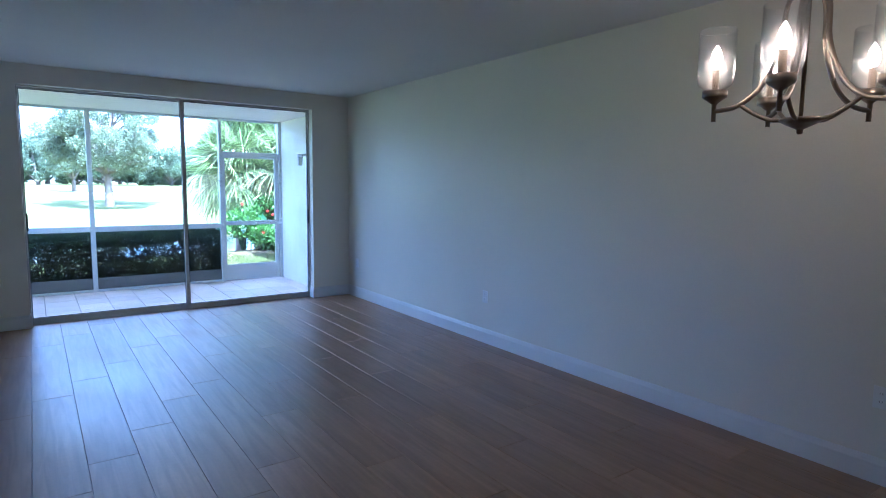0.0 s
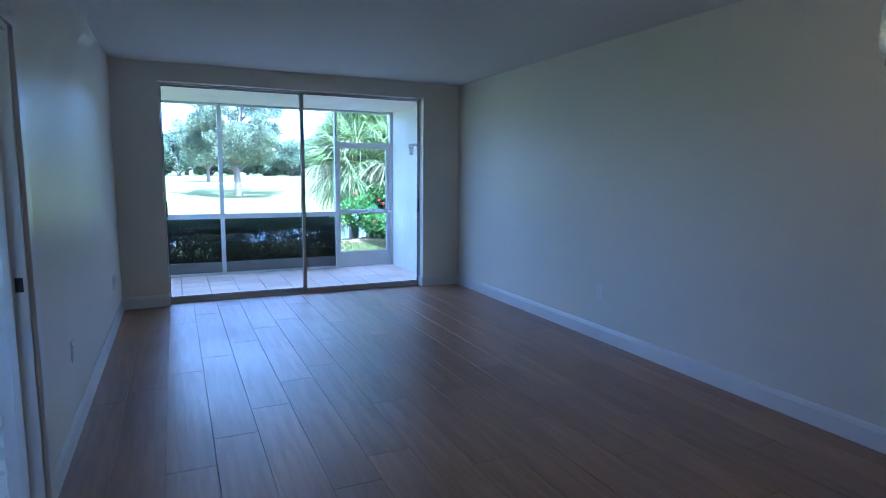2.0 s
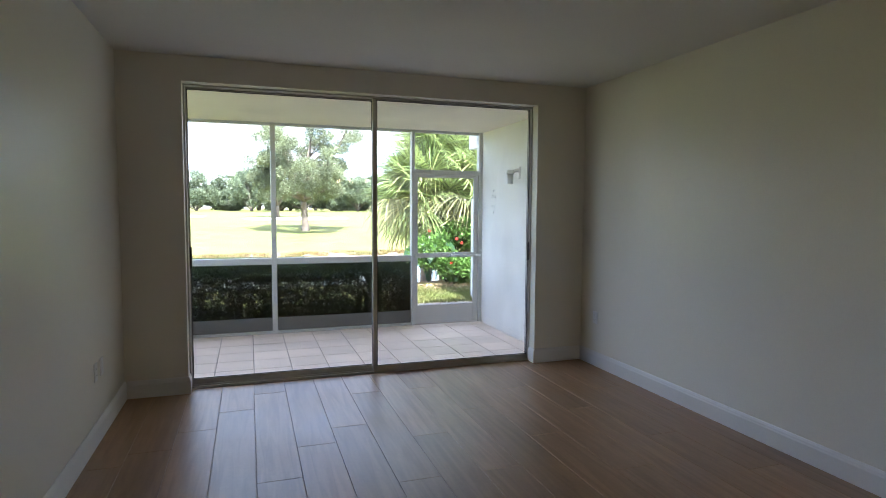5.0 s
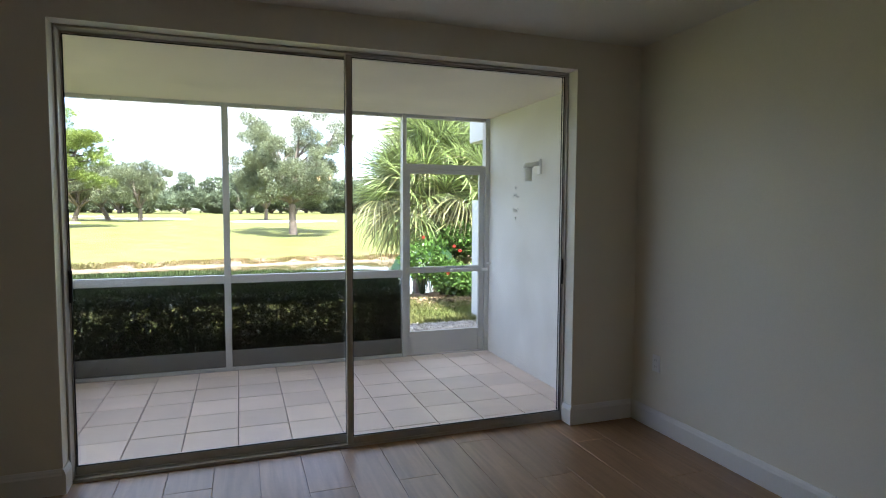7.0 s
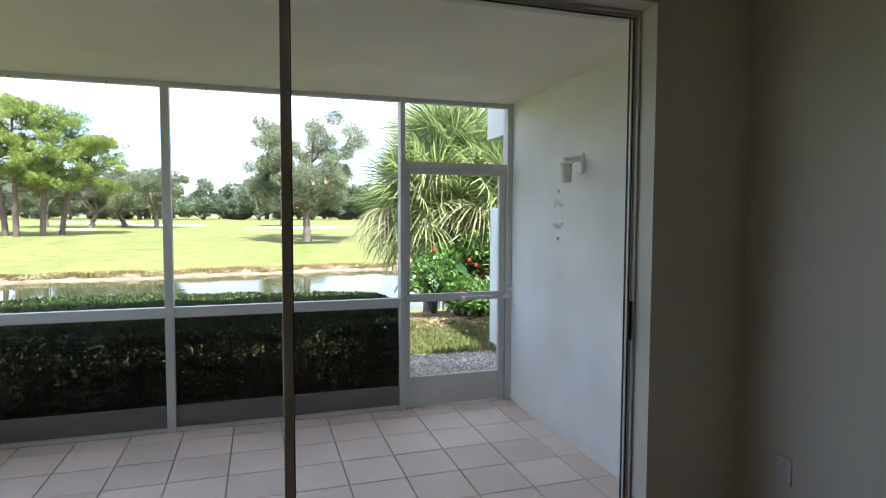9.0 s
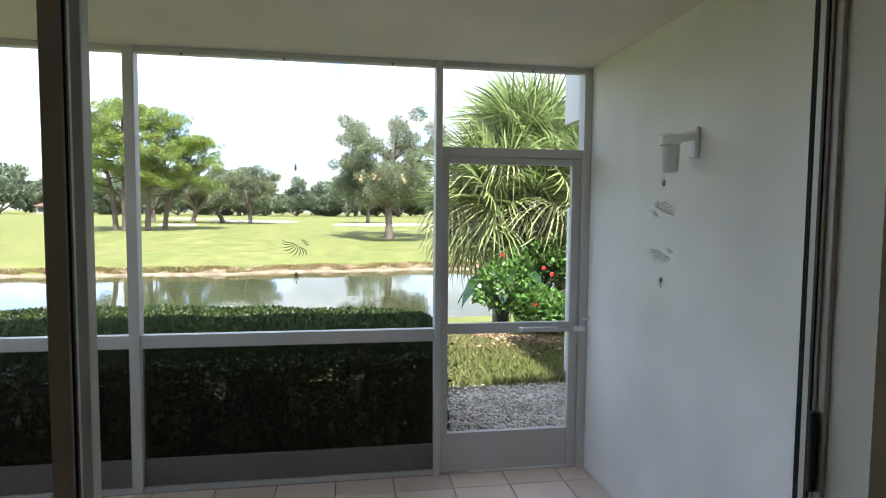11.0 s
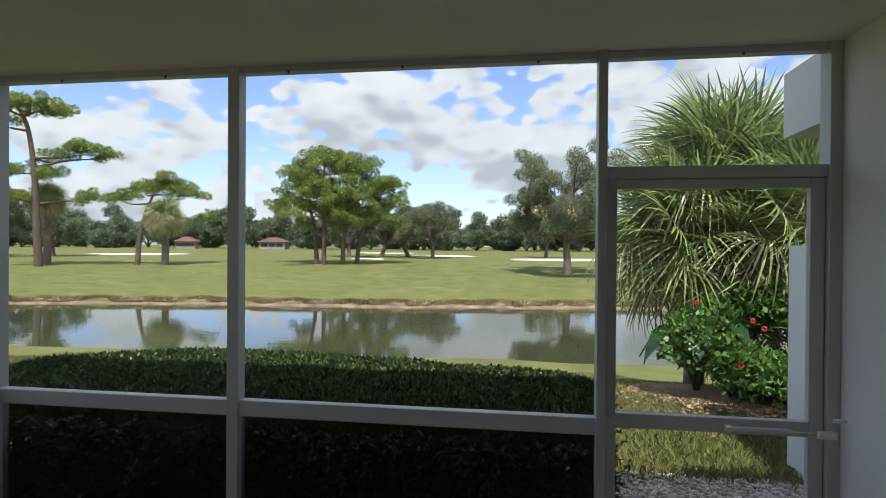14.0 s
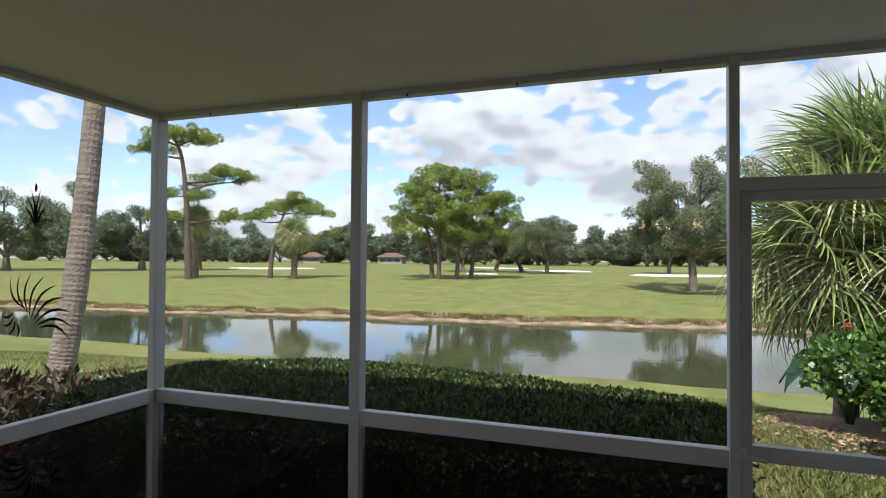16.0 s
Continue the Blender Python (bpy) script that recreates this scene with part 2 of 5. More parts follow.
SOIL = mat("eroded_bank_soil", (0.13, 0.085, 0.055), rough=0.95, vary=0.45, scale=1.6, fine=9, bump=0.7, depth=0.06, second=(0.36, 0.26, 0.175), second_scale=1.8)
MULCH = mat("pale_bark_mulch", (0.36, 0.225, 0.14), rough=0.95, vary=0.3, scale=3, fine=30, bump=0.6, depth=0.02, island=0.4)
GRAVEL = mat("grey_gravel", (0.51, 0.46, 0.395), rough=0.9, vary=0.25, scale=3, fine=40, bump=0.6, depth=0.02, island=0.35)
SAND = mat("bunker_sand", (0.60, 0.57, 0.50), rough=0.95, vary=0.06, scale=0.5, fine=5, bump=0.2)
WATER = water_material()
BARK = mat("grey_brown_bark", (0.17, 0.135, 0.105), rough=0.95, vary=0.3, scale=2.5, fine=18, bump=0.8, depth=0.04)
PINEBARK = mat("reddish_pine_bark", (0.125, 0.09, 0.07), rough=0.95, vary=0.3, scale=2.0, fine=12, bump=0.8, depth=0.05)
PALMBARK = mat("ringed_palm_bark", (0.22, 0.175, 0.145), rough=0.95, vary=0.35, scale=5, fine=28, bump=0.8, depth=0.03)
OAKLEAF = mat("oak_foliage", (0.215, 0.24, 0.14), rough=0.6, vary=0.25, scale=0.4, fine=3, bump=0, island=0.45, translucent=0.3, spec=0.4)
FARLEAF = mat("far_oak_foliage", (0.17, 0.205, 0.125), rough=0.7, vary=0.3, scale=0.12, fine=1.5, bump=0, island=0.45, translucent=0.3, spec=0.3)
PINELEAF = mat("pine_needles", (0.27, 0.335, 0.085), rough=0.6, vary=0.3, scale=0.5, fine=3, bump=0, island=0.5, translucent=0.36, spec=0.3)
HEDGELEAF = mat("hedge_leaves", (0.060, 0.090, 0.024), rough=0.42, vary=0.3, scale=2.5, fine=12, bump=0, island=0.8, translucent=0.2, spec=0.5)
HIBLEAF = mat("hibiscus_leaves", (0.155, 0.27, 0.065), rough=0.35, vary=0.2, scale=2, fine=20, bump=0, island=0.45, translucent=0.3)
TAROLEAF = mat("dark_broad_leaf", (0.030, 0.075, 0.030), rough=0.4, vary=0.25, scale=4, fine=25, bump=0.15, translucent=0.2)
FROND = mat("fan_palm_frond", (0.31, 0.375, 0.145), rough=0.30, spec=0.7, vary=0.2, scale=1.5, fine=20, bump=0, island=0.45, translucent=0.4, random=0.15)
OLDFROND = mat("yellowing_palm_frond", (0.48, 0.46, 0.235), rough=0.34, spec=0.6, vary=0.25, scale=1.5, fine=20, bump=0, island=0.5, translucent=0.4, random=0.2)
STRAW = mat("palm_flower_straw", (0.36, 0.30, 0.14), rough=0.8, vary=0.2, bump=0, island=0.3, translucent=0.2)
TWIG = mat("woody_twig", (0.035, 0.027, 0.02), rough=0.9, vary=0.25, scale=6, fine=40, bump=0.3)
RED = mat("red_petal", (0.62, 0.035, 0.02), rough=0.5, vary=0.15, scale=10, fine=60, bump=0, translucent=0.3)
CROTON = mat("croton_leaf", (0.040, 0.060, 0.022), rough=0.4, vary=0.3, scale=6, fine=30, bump=0, island=0.6, translucent=0.2, second=(0.085, 0.03, 0.02), second_scale=5)
ROOF = mat("terracotta_roof", (0.17, 0.085, 0.065), rough=0.85, vary=0.2, scale=0.6, fine=4, bump=0.3)
HOUSEWALL = mat("pale_house_wall", (0.36, 0.32, 0.27), rough=0.85, vary=0.08, scale=0.4, fine=4, bump=0.1)
WINDOWDARK = mat("dark_window_pane", (0.04, 0.05, 0.06), rough=0.1, vary=0.1, bump=0)
SIDE_TILE = mat("pale_floor_tile", (0.66, 0.66, 0.64), rough=0.3, vary=0.05, scale=3, fine=40, bump=0.03, random=0.04)
AGGREGATE = mat("exposed_aggregate", (0.30, 0.29, 0.275), rough=0.95, vary=0.35, scale=20, fine=90, bump=0.8, depth=0.01)
ROCK = mat("pale_stone", (0.45, 0.42, 0.37), rough=0.9, vary=0.25, scale=5, fine=30, bump=0.5, depth=0.02)


# ---- mesh helpers ----
def empty(name, loc, label, category, group="", kind=""):
    ob = new(name)
    ob.empty_display_size = 0.1
    ob.matrix_basis = Matrix.Translation(loc)
    return tagged(ob, label, category, group, kind)


def attach(ob, parent):
    ob.parent = parent
    m = parent.matrix_basis
    if parent.parent:
        m = parent.parent.matrix_basis @ parent.matrix_parent_inverse @ m
    ob.matrix_parent_inverse = m.inverted()
    return ob


def part(name, bm, material, parent=None, label="", smooth=False):
    """Links a bmesh, made in world places, as one mesh object, under a thing or part if given."""
    me = bpy.data.meshes.new(name)
    bmesh.ops.recalc_face_normals(bm, faces=bm.faces)
    bm.to_mesh(me)
    bm.free()
    me.materials.append(material)
    if smooth:
        me.polygons.foreach_set("use_smooth", [True] * len(me.polygons))
    ob = new(name, me)
    if parent:
        attach(ob, parent)
    return tagged(ob, label)


def raw(name, verts, faces, material, parent=None, label="", smooth=False):
    """A mesh object from arrays; faces is an array with one row a face."""
    verts, faces = np.asarray(verts, dtype=np.float32), np.asarray(faces, dtype=np.int32)
    me = bpy.data.meshes.new(name)
    me.vertices.add(len(verts))
    me.vertices.foreach_set("co", verts.ravel())
    k = faces.shape[1]
    me.loops.add(faces.size)
    me.loops.foreach_set("vertex_index", faces.ravel())
    me.polygons.add(len(faces))
    me.polygons.foreach_set("loop_start", np.arange(0, faces.size, k, dtype=np.int32))
    me.polygons.foreach_set("loop_total", np.full(len(faces), k, dtype=np.int32))
    if smooth:
        me.polygons.foreach_set("use_smooth", np.ones(len(faces), dtype=bool))
    me.update(calc_edges=True)
    me.materials.append(material)
    ob = new(name, me)
    if parent:
        attach(ob, parent)
    return tagged(ob, label)


def box(bm, x0, x1, y0, y1, z0, z1, ch=0.0, m=None):
    vs = [bm.verts.new((x, y, z)) for x in (x0, x1) for y in (y0, y1) for z in (z0, z1)]
    fs = [bm.faces.new([vs[i] for i in q]) for q in ((0, 1, 3, 2), (4, 6, 7, 5), (0, 4, 5, 1), (2, 3, 7, 6), (0, 2, 6, 4), (1, 5, 7, 3))]
    if m is not None:
        bmesh.ops.transform(bm, matrix=m, verts=vs)
    if ch:
        bmesh.ops.bevel(bm, geom=list({e for f in fs for e in f.edges}), offset=ch, segments=2, affect="EDGES", profile=0.5)
    return bm


def boxes(*rows, ch=0.0):
    bm = bmesh.new()
    for r in rows:
        box(bm, *r, ch=ch)
    return bm


def tube(bm, pts, rad, n=8, flat=1.0):
    """A tube along points, with one radius a point and closed ends."""
    pts = [Vector(p) for p in pts]
    rings = []
    up = Vector((0.31, 0.17, 0.94)) if abs((pts[-1] - pts[0]).normalized().z) < 0.8 else Vector((1, 0.13, 0))
    for i, p in enumerate(pts):
        d = (pts[min(i + 1, len(pts) - 1)] - pts[max(i - 1, 0)]).normalized()
        a = d.cross(up).normalized()
        b = d.cross(a)
        r = rad[i] if isinstance(rad, (list, tuple)) else rad
        rings.append([bm.verts.new(p + r * (math.cos(t) * a + flat * math.sin(t) * b)) for t in (2 * math.pi * k / n for k in range(n))])
    for a, b in zip(rings, rings[1:]):
        for k in range(n):
            bm.faces.new((a[k], a[(k + 1) % n], b[(k + 1) % n], b[k]))
    bm.faces.new(rings[0])
    bm.faces.new(rings[-1][::-1])
    return bm


def lathe(bm, prof, c, n=16, m=None):
    """A turned body round the upright axis through c; prof is rows of (radius, height)."""
    rings, made = [], []
    for r, z in prof:
        ring = [bm.verts.new((c[0] + r * math.cos(2 * math.pi * k / n), c[1] + r * math.sin(2 * math.pi * k / n), c[2] + z)) for k in range(n)]
        rings.append(ring)
        made += ring
    for a, b in zip(rings, rings[1:]):
        for k in range(n):
            bm.faces.new((a[k], a[(k + 1) % n], b[(k + 1) % n], b[k]))
    if prof[0][0] > 0.0005 and prof[0] != prof[-1]:
        bm.faces.new(rings[0])
        bm.faces.new(rings[-1][::-1])
    if m is not None:
        bmesh.ops.transform(bm, matrix=m, verts=made)
    return bm


def spline(pts, n=8):
    """Points on a smooth curve through pts."""
    pts = [Vector(p) for p in pts]
    out = []
    for i in range(len(pts) - 1):
        p0, p1, p2, p3 = pts[max(i - 1, 0)], pts[i], pts[i + 1], pts[min(i + 2, len(pts) - 1)]
        for k in range(n):
            t = k / n
            out.append(0.5 * (2 * p1 + (p2 - p0) * t + (2 * p0 - 5 * p1 + 4 * p2 - p3) * t * t + (3 * p1 - p0 - 3 * p2 + p3) * t ** 3))
    return out + [pts[-1]]


def structure(name, bm, material, label, category):
    return tagged(part(name, bm, material), label, category, kind="structure")


# ---- the room's shell ----
XL, XR, YN, YS, HC = 0.10, 4.125, 7.25, -3.2, 2.64        # living room: side walls, slider wall, back wall, ceiling
SX0, SX1, SZ1 = 0.552, 3.615, 2.447                        # slider opening
LX0, LX1, LY1, LZ0, LZ1 = -0.072, 4.152, 9.94, -0.127, 2.533  # lanai: side screen, side wall, screen line, floor, ceiling
DY0, DY1, DZ = 2.25, 3.11, 2.05                           # doorway in the side wall

structure("wall_north", boxes((-0.02, SX0, YN, 7.50, -0.3, HC), (SX1, 4.29, YN, 7.43, -0.3, HC), (SX1 + 0.09, 4.29, 7.43, 7.50, -0.3, HC), (SX0, SX1 + 0.09, YN + 0.18, 7.50, SZ1 + 0.02, HC), (SX0, SX1, YN, 7.43, SZ1, HC),
                              (SX0, SX1, YN + 0.115, 7.50, -0.3, -0.012)),
          WALL, "cream painted wall around the wide sliding glass door", "wall")
structure("wall_west", boxes((-0.02, XL, YS, DY0, -0.3, HC), (-0.02, XL, DY1, YN, -0.3, HC), (-0.02, XL, DY0, DY1, DZ, HC)),
          WALL, "cream painted side wall with a doorway", "wall")
structure("wall_east", boxes((XR, 4.29, YS, YN, -0.3, HC)), WALL, "long plain cream painted wall", "wall")
structure("wall_south", boxes((-2.72, 4.29, YS - 0.12, YS, -0.3, HC)), WALL, "plain cream painted wall behind the dining area", "wall")
structure("ceiling", boxes((-2.72, 4.29, YS - 0.12, 7.50, HC, HC + 0.15)), CEIL, "white lightly textured ceiling", "ceiling")
floor = structure("floor", boxes((XL, XR, YS, YN + 0.115, -0.3, -0.011)), GROUT, "oak-look plank floor", "floor")

# side room seen through the doorway
structure("wall_side_room", boxes((-2.72, -2.60, YS, 1.2, -0.3, HC), (-2.72, -2.60, 1.2, 3.0, -0.3, 0.9), (-2.72, -2.60, 1.2, 3.0, 2.0, HC),
                                  (-2.72, -2.60, 3.0, 5.0, -0.3, HC), (-2.60, -0.02, 4.88, 5.0, -0.3, HC)),
          WALL, "plain cream painted walls of the side room", "wall")
side_floor = structure("floor_side_room", boxes((-2.60, -0.02, YS, 4.88, -0.3, -0.013), (-0.02, XL, DY0, DY1, -0.3, -0.013)), GROUT, "pale tiled floor of the side room", "floor")


def baseboard(name, path, h=0.135, t=0.016):
    """A skirting with an eased top, along straight runs (x0, y0, x1, y1, inward normal)."""
    bm = bmesh.new()
    for x0, y0, x1, y1, nx, ny in path:
        prof = [(0, 0), (t, 0), (t, h - 0.032), (t * 0.8, h - 0.022), (t * 0.72, h - 0.014), (t * 0.35, h), (0, h)]
        ends = []
        for x, y in ((x0, y0), (x1, y1)):
            ends.append([bm.verts.new((x + nx * a, y + ny * a, z)) for a, z in prof])
        for k in range(len(prof)):
            j = (k + 1) % len(prof)
            bm.faces.new((ends[0][k], ends[0][j], ends[1][j], ends[1][k]))
        bm.faces.new(ends[0])
        bm.faces.new(ends[1][::-1])
    return structure(name, bm, TRIM, "white painted baseboard with an eased top", "baseboard")


baseboard("baseboard_east", [(XR, YS, XR, YN, -1, 0)])
baseboard("baseboard_west", [(XL, DY1 + 0.095, XL, YN, 1, 0), (XL, YS, XL, DY0 - 0.095, 1, 0)])
baseboard("baseboard_north", [(XL + 0.016, YN, SX0, YN, 0, -1), (SX1, YN, XR - 0.016, YN, 0, -1), (SX1, YN - 0.016, SX1, YN + 0.10, -1, 0), (SX0, YN - 0.016, SX0, YN + 0.10, 1, 0)])

# doorway lining and casing
casing = structure("door_casing", boxes((XL, XL + 0.018, DY1 + 0.005, DY1 + 0.093, 0, DZ + 0.09), (XL, XL + 0.018, DY0 - 0.093, DY0 - 0.005, 0, DZ + 0.09),
                                        (XL, XL + 0.018, DY0 - 0.005, DY1 + 0.005, DZ + 0.005, DZ + 0.09),
                                        (-0.03, XL + 0.001, DY1 - 0.02, DY1 + 0.005, 0, DZ + 0.004), (-0.03, XL + 0.001, DY0 - 0.005, DY0 + 0.02, 0, DZ + 0.004),
                                        (-0.03, XL + 0.001, DY0 + 0.02, DY1 - 0.02, DZ - 0.02, DZ + 0.004),
                                        (0.02, 0.05, DY1 - 0.032, DY1 - 0.02, 0, DZ - 0.02), ch=0.003), TRIM, "white painted door casing and jamb", "door frame")
part("strike_plate", boxes((0.058, 0.086, DY1 - 0.0225, DY1 - 0.02, 0.995, 1.055)), SLOT, casing, "dark metal strike plate")

# ---- lanai shell ----
structure("wall_lanai", boxes((LX1, 4.30, 7.50, 10.05, -0.5, LZ1)), STUCCO, "white stucco lanai wall with scuffs", "wall")
structure("ceiling_lanai", boxes((-0.16, 4.30, 7.50, 10.05, LZ1, 2.79)), LANAI_CEIL, "cream painted lanai ceiling", "ceiling")
lanai_floor = structure("floor_lanai", boxes((-0.16, LX1, 7.36, 10.05, -0.5, LZ0 - 0.012)), GROUT, "beige ceramic tile floor with dark grout", "floor")
# out-of-view mass and side slab, added to cast shadow over hedge and gravel
structure("wall_upper_storey", boxes((-2.8, 4.30, YS - 0.2, 5.0, 2.80, 3.55), (-0.16, 4.30, 5.0, 10.05, 2.80, 3.55), (-1.5, -0.16, 5.0, 10.05, 3.33, 3.55)), CONCRETE, "unseen painted blocks above the lanai, sized to shade the hedge", "wall")

# neighbouring unit that stands further out
structure("wall_neighbour_fence", boxes((4.955, 5.075, 10.1, 12.37, -0.5, 1.654), ch=0.006), PANEL_WHITE, "white low privacy wall beside the gravel", "wall")
structure("wall_neighbour_balcony", boxes((4.965, 5.085, 10.1, 12.52, 2.575, 3.12), (5.085, 7.3, 10.1, 12.52, 2.575, 2.72), (5.085, 7.3, 12.40, 12.52, 2.72, 3.12)), CONCRETE, "grey-white concrete balcony parapet", "wall")
structure("wall_neighbour", boxes((7.3, 12.0, 2.0, 12.4, -0.5, 2.98), (4.30, 7.3, 2.0, 10.05, -0.5, 3.9)), CONCRETE, "painted wall of the neighbouring unit", "wall")


# ---- sliding glass door ----
slider = empty("sliding_glass_door", (2.12, 7.42, 0), "two-panel sliding glass door in anodised aluminium, closed", "sliding door", kind="structure")
part("frame", boxes((SX0, SX0 + 0.012, 7.355, 7.485, 0.0, SZ1 - 0.012), (SX1 - 0.012, SX1, 7.355, 7.428, 0.0, SZ1 - 0.012), (SX0, SX1, 7.355, 7.485, SZ1 - 0.012, SZ1), ch=0.002), ANOD, slider)
part("jamb_liner", boxes((SX1 - 0.016, SX1 - 0.0125, 7.411, 7.428, 0.023, SZ1 - 0.013)), GASKET, slider, "black jamb liner")
part("sill_track", boxes((SX0, SX1, 7.355, 7.485, -0.011, 0.006), (SX0 + 0.013, SX1 - 0.013, 7.358, 7.366, 0.006, 0.018), (SX0 + 0.013, SX1 - 0.013, 7.415, 7.423, 0.006, 0.018), (SX0 + 0.013, SX1 - 0.013, 7.476, 7.484, 0.006, 0.018), ch=0.001), ANOD, slider, "ribbed aluminium sill track")


def door_panel(x0, x1, y, pull_x, wl, wr):
    zt = SZ1 - 0.013
    p = part("panel", boxes((x0, x0 + wl, y - 0.018, y + 0.018, 0.008, zt), (x1 - wr, x1, y - 0.018, y + 0.018, 0.008, zt),
                            (x0 + wl, x1 - wr, y - 0.018, y + 0.018, 0.008, 0.058), (x0 + wl, x1 - wr, y - 0.018, y + 0.018, SZ1 - 0.024, zt), ch=0.002), ANOD, slider)
    part("gasket", boxes((x0 + wl, x0 + wl + 0.005, y - 0.012, y - 0.004, 0.058, SZ1 - 0.024), (x1 - wr - 0.005, x1 - wr, y - 0.012, y - 0.004, 0.058, SZ1 - 0.024),
                         (x0 + wl + 0.005, x1 - wr - 0.005, y - 0.012, y - 0.004, 0.058, 0.063), (x0 + wl + 0.005, x1 - wr - 0.005, y - 0.012, y - 0.004, SZ1 - 0.029, SZ1 - 0.024)), DARK, p, "black rubber gasket")
    g = part("glass", boxes((x0 + wl - 0.0005, x1 - wr + 0.0005, y - 0.0015, y + 0.0015, 0.0575, SZ1 - 0.0235)), GLASS, p, "clear glass pane")
    g.visible_shadow = False
    b = bmesh.new()
    box(b, pull_x - 0.009, pull_x + 0.009, y - 0.030, y - 0.018, 0.98, 1.16, ch=0.004)
    part("pull", b, DARK, p, "dark recessed pull handle")


door_panel(SX0 + 0.013, 2.112, 7.452, SX0 + 0.024, 0.006, 0.036)
door_panel(2.069, SX1 - 0.013, 7.392, SX1 - 0.024, 0.036, 0.006)


# ---- lanai screen enclosure ----
screen = empty("screen_enclosure", (2.0, LY1, LZ0), "white aluminium screen enclosure with kick panels", "screen wall", kind="structure")
PW = 0.040


def post(x, y, w=PW, d=0.035):
    part("post", boxes((x - w, x + w, y - d, y + d, LZ0, LZ1), ch=0.004), ALU, screen)


post(LX0, LY1, 0.026, 0.042)
post(1.327, LY1, 0.031, 0.038)
post(3.145, LY1, 0.021, 0.05)
post(4.126, LY1, 0.026, 0.05)
post(LX0, 7.54, 0.04, 0.038)
for x0, x1 in ((LX0 + 0.026, 1.296), (1.358, 3.124)):
    part("mid_rail", boxes((x0, x1, LY1 - 0.028, LY1 + 0.028, 0.759, 0.839), ch=0.004), ALU, screen)
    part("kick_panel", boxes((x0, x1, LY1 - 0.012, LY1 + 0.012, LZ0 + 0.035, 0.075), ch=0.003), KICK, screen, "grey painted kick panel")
    # low bays only: its dark colour stands in for shade on the hedge
    part("insect_screen", boxes((x0, x1, LY1 + 0.004, LY1 + 0.006, 0.075, 0.759)), DIM_MESH, screen, "dark woven screen added to deepen the shade on the plants")
    part("bottom_rail", boxes((x0, x1, LY1 - 0.03, LY1 + 0.03, LZ0, LZ0 + 0.033), ch=0.003), ALU, screen)
    part("top_rail", boxes((x0, x1, LY1 - 0.03, LY1 + 0.03, LZ1 - 0.035, LZ1), ch=0.003), ALU, screen)
part("top_rail", boxes((3.166, 4.10, LY1 - 0.03, LY1 + 0.03, LZ1 - 0.035, LZ1), ch=0.003), ALU, screen)
part("transom_rail", boxes((3.166, 4.10, LY1 - 0.035, LY1 + 0.035, 1.946, 2.001), ch=0.003), ALU, screen)
part("mid_rail", boxes((LX0 - 0.028, LX0 + 0.028, 7.58, LY1 - 0.042, 0.759, 0.839), ch=0.004), ALU, screen)
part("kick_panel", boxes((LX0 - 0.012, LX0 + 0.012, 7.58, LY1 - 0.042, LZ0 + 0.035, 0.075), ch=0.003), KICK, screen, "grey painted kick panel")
part("insect_screen", boxes((LX0 - 0.006, LX0 - 0.004, 7.58, LY1 - 0.042, 0.075, 0.759)), DIM_MESH, screen, "dark woven screen added to deepen the shade on the plants")
part("bottom_rail", boxes((LX0 - 0.03, LX0 + 0.03, 7.58, LY1 - 0.042, LZ0, LZ0 + 0.033), ch=0.003), ALU, screen)
part("top_rail", boxes((LX0 - 0.03, LX0 + 0.03, 7.58, LY1 - 0.042, LZ1 - 0.035, LZ1), ch=0.003), ALU, screen)
for x in (0.35, 0.95, 1.62, 2.2, 2.85, 3.75):
    part("screw_hook", lathe(bmesh.new(), [(0.001, -0.016), (0.006, -0.012), (0.006, -0.004), (0.003, 0.0)], (x, LY1 - 0.035, LZ1 - 0.03), 8), DARK, screen, "small dark hook")

door = empty("screen_door", (3.57, LY1, LZ0 + 0.01), "white aluminium screen door with kick plate, closed", "screen door")
z0 = LZ0 + 0.012
part("stile", boxes((3.170, 3.214, LY1 - 0.02, LY1 + 0.02, z0, 1.942), ch=0.003), ALU, door)
part("stile", boxes((4.036, 4.096, LY1 - 0.02, LY1 + 0.02, z0, 1.942), ch=0.003), ALU, door)
part("top_rail", boxes((3.214, 4.036, LY1 - 0.02, LY1 + 0.02, 1.899, 1.942), ch=0.003), ALU, door)
part("mid_rail", boxes((3.214, 4.036, LY1 - 0.02, LY1 + 0.02, 0.799, 0.866), ch=0.003), ALU, door)
part("kick_plate", boxes((3.214, 4.036, LY1 - 0.012, LY1 + 0.012, z0, 0.118), (3.214, 4.036, LY1 - 0.018, LY1 + 0.018, 0.118, 0.143), ch=0.003), ALU, door, "white kick plate")
closer = part("door_closer", tube(bmesh.new(), [(3.705, LY1 - 0.05, 0.825), (3.95, LY1 - 0.05, 0.825)], 0.016, 12), ALU, door, "white pneumatic door closer")
part("rod", tube(bmesh.new(), [(3.95, LY1 - 0.05, 0.825), (4.09, LY1 - 0.055, 0.825)], 0.005, 8), ANOD, closer)
part("bracket", boxes((4.055, 4.13, LY1 - 0.075, LY1 - 0.05, 0.808, 0.84), (3.685, 3.715, LY1 - 0.062, LY1 - 0.02, 0.812, 0.838), ch=0.003), PLASTIC, closer, "white bracket")
latch = part("latch", boxes((3.160, 3.190, LY1 - 0.062, LY1 - 0.02, 0.80, 0.86), ch=0.006), ANOD, door, "metal latch handle")
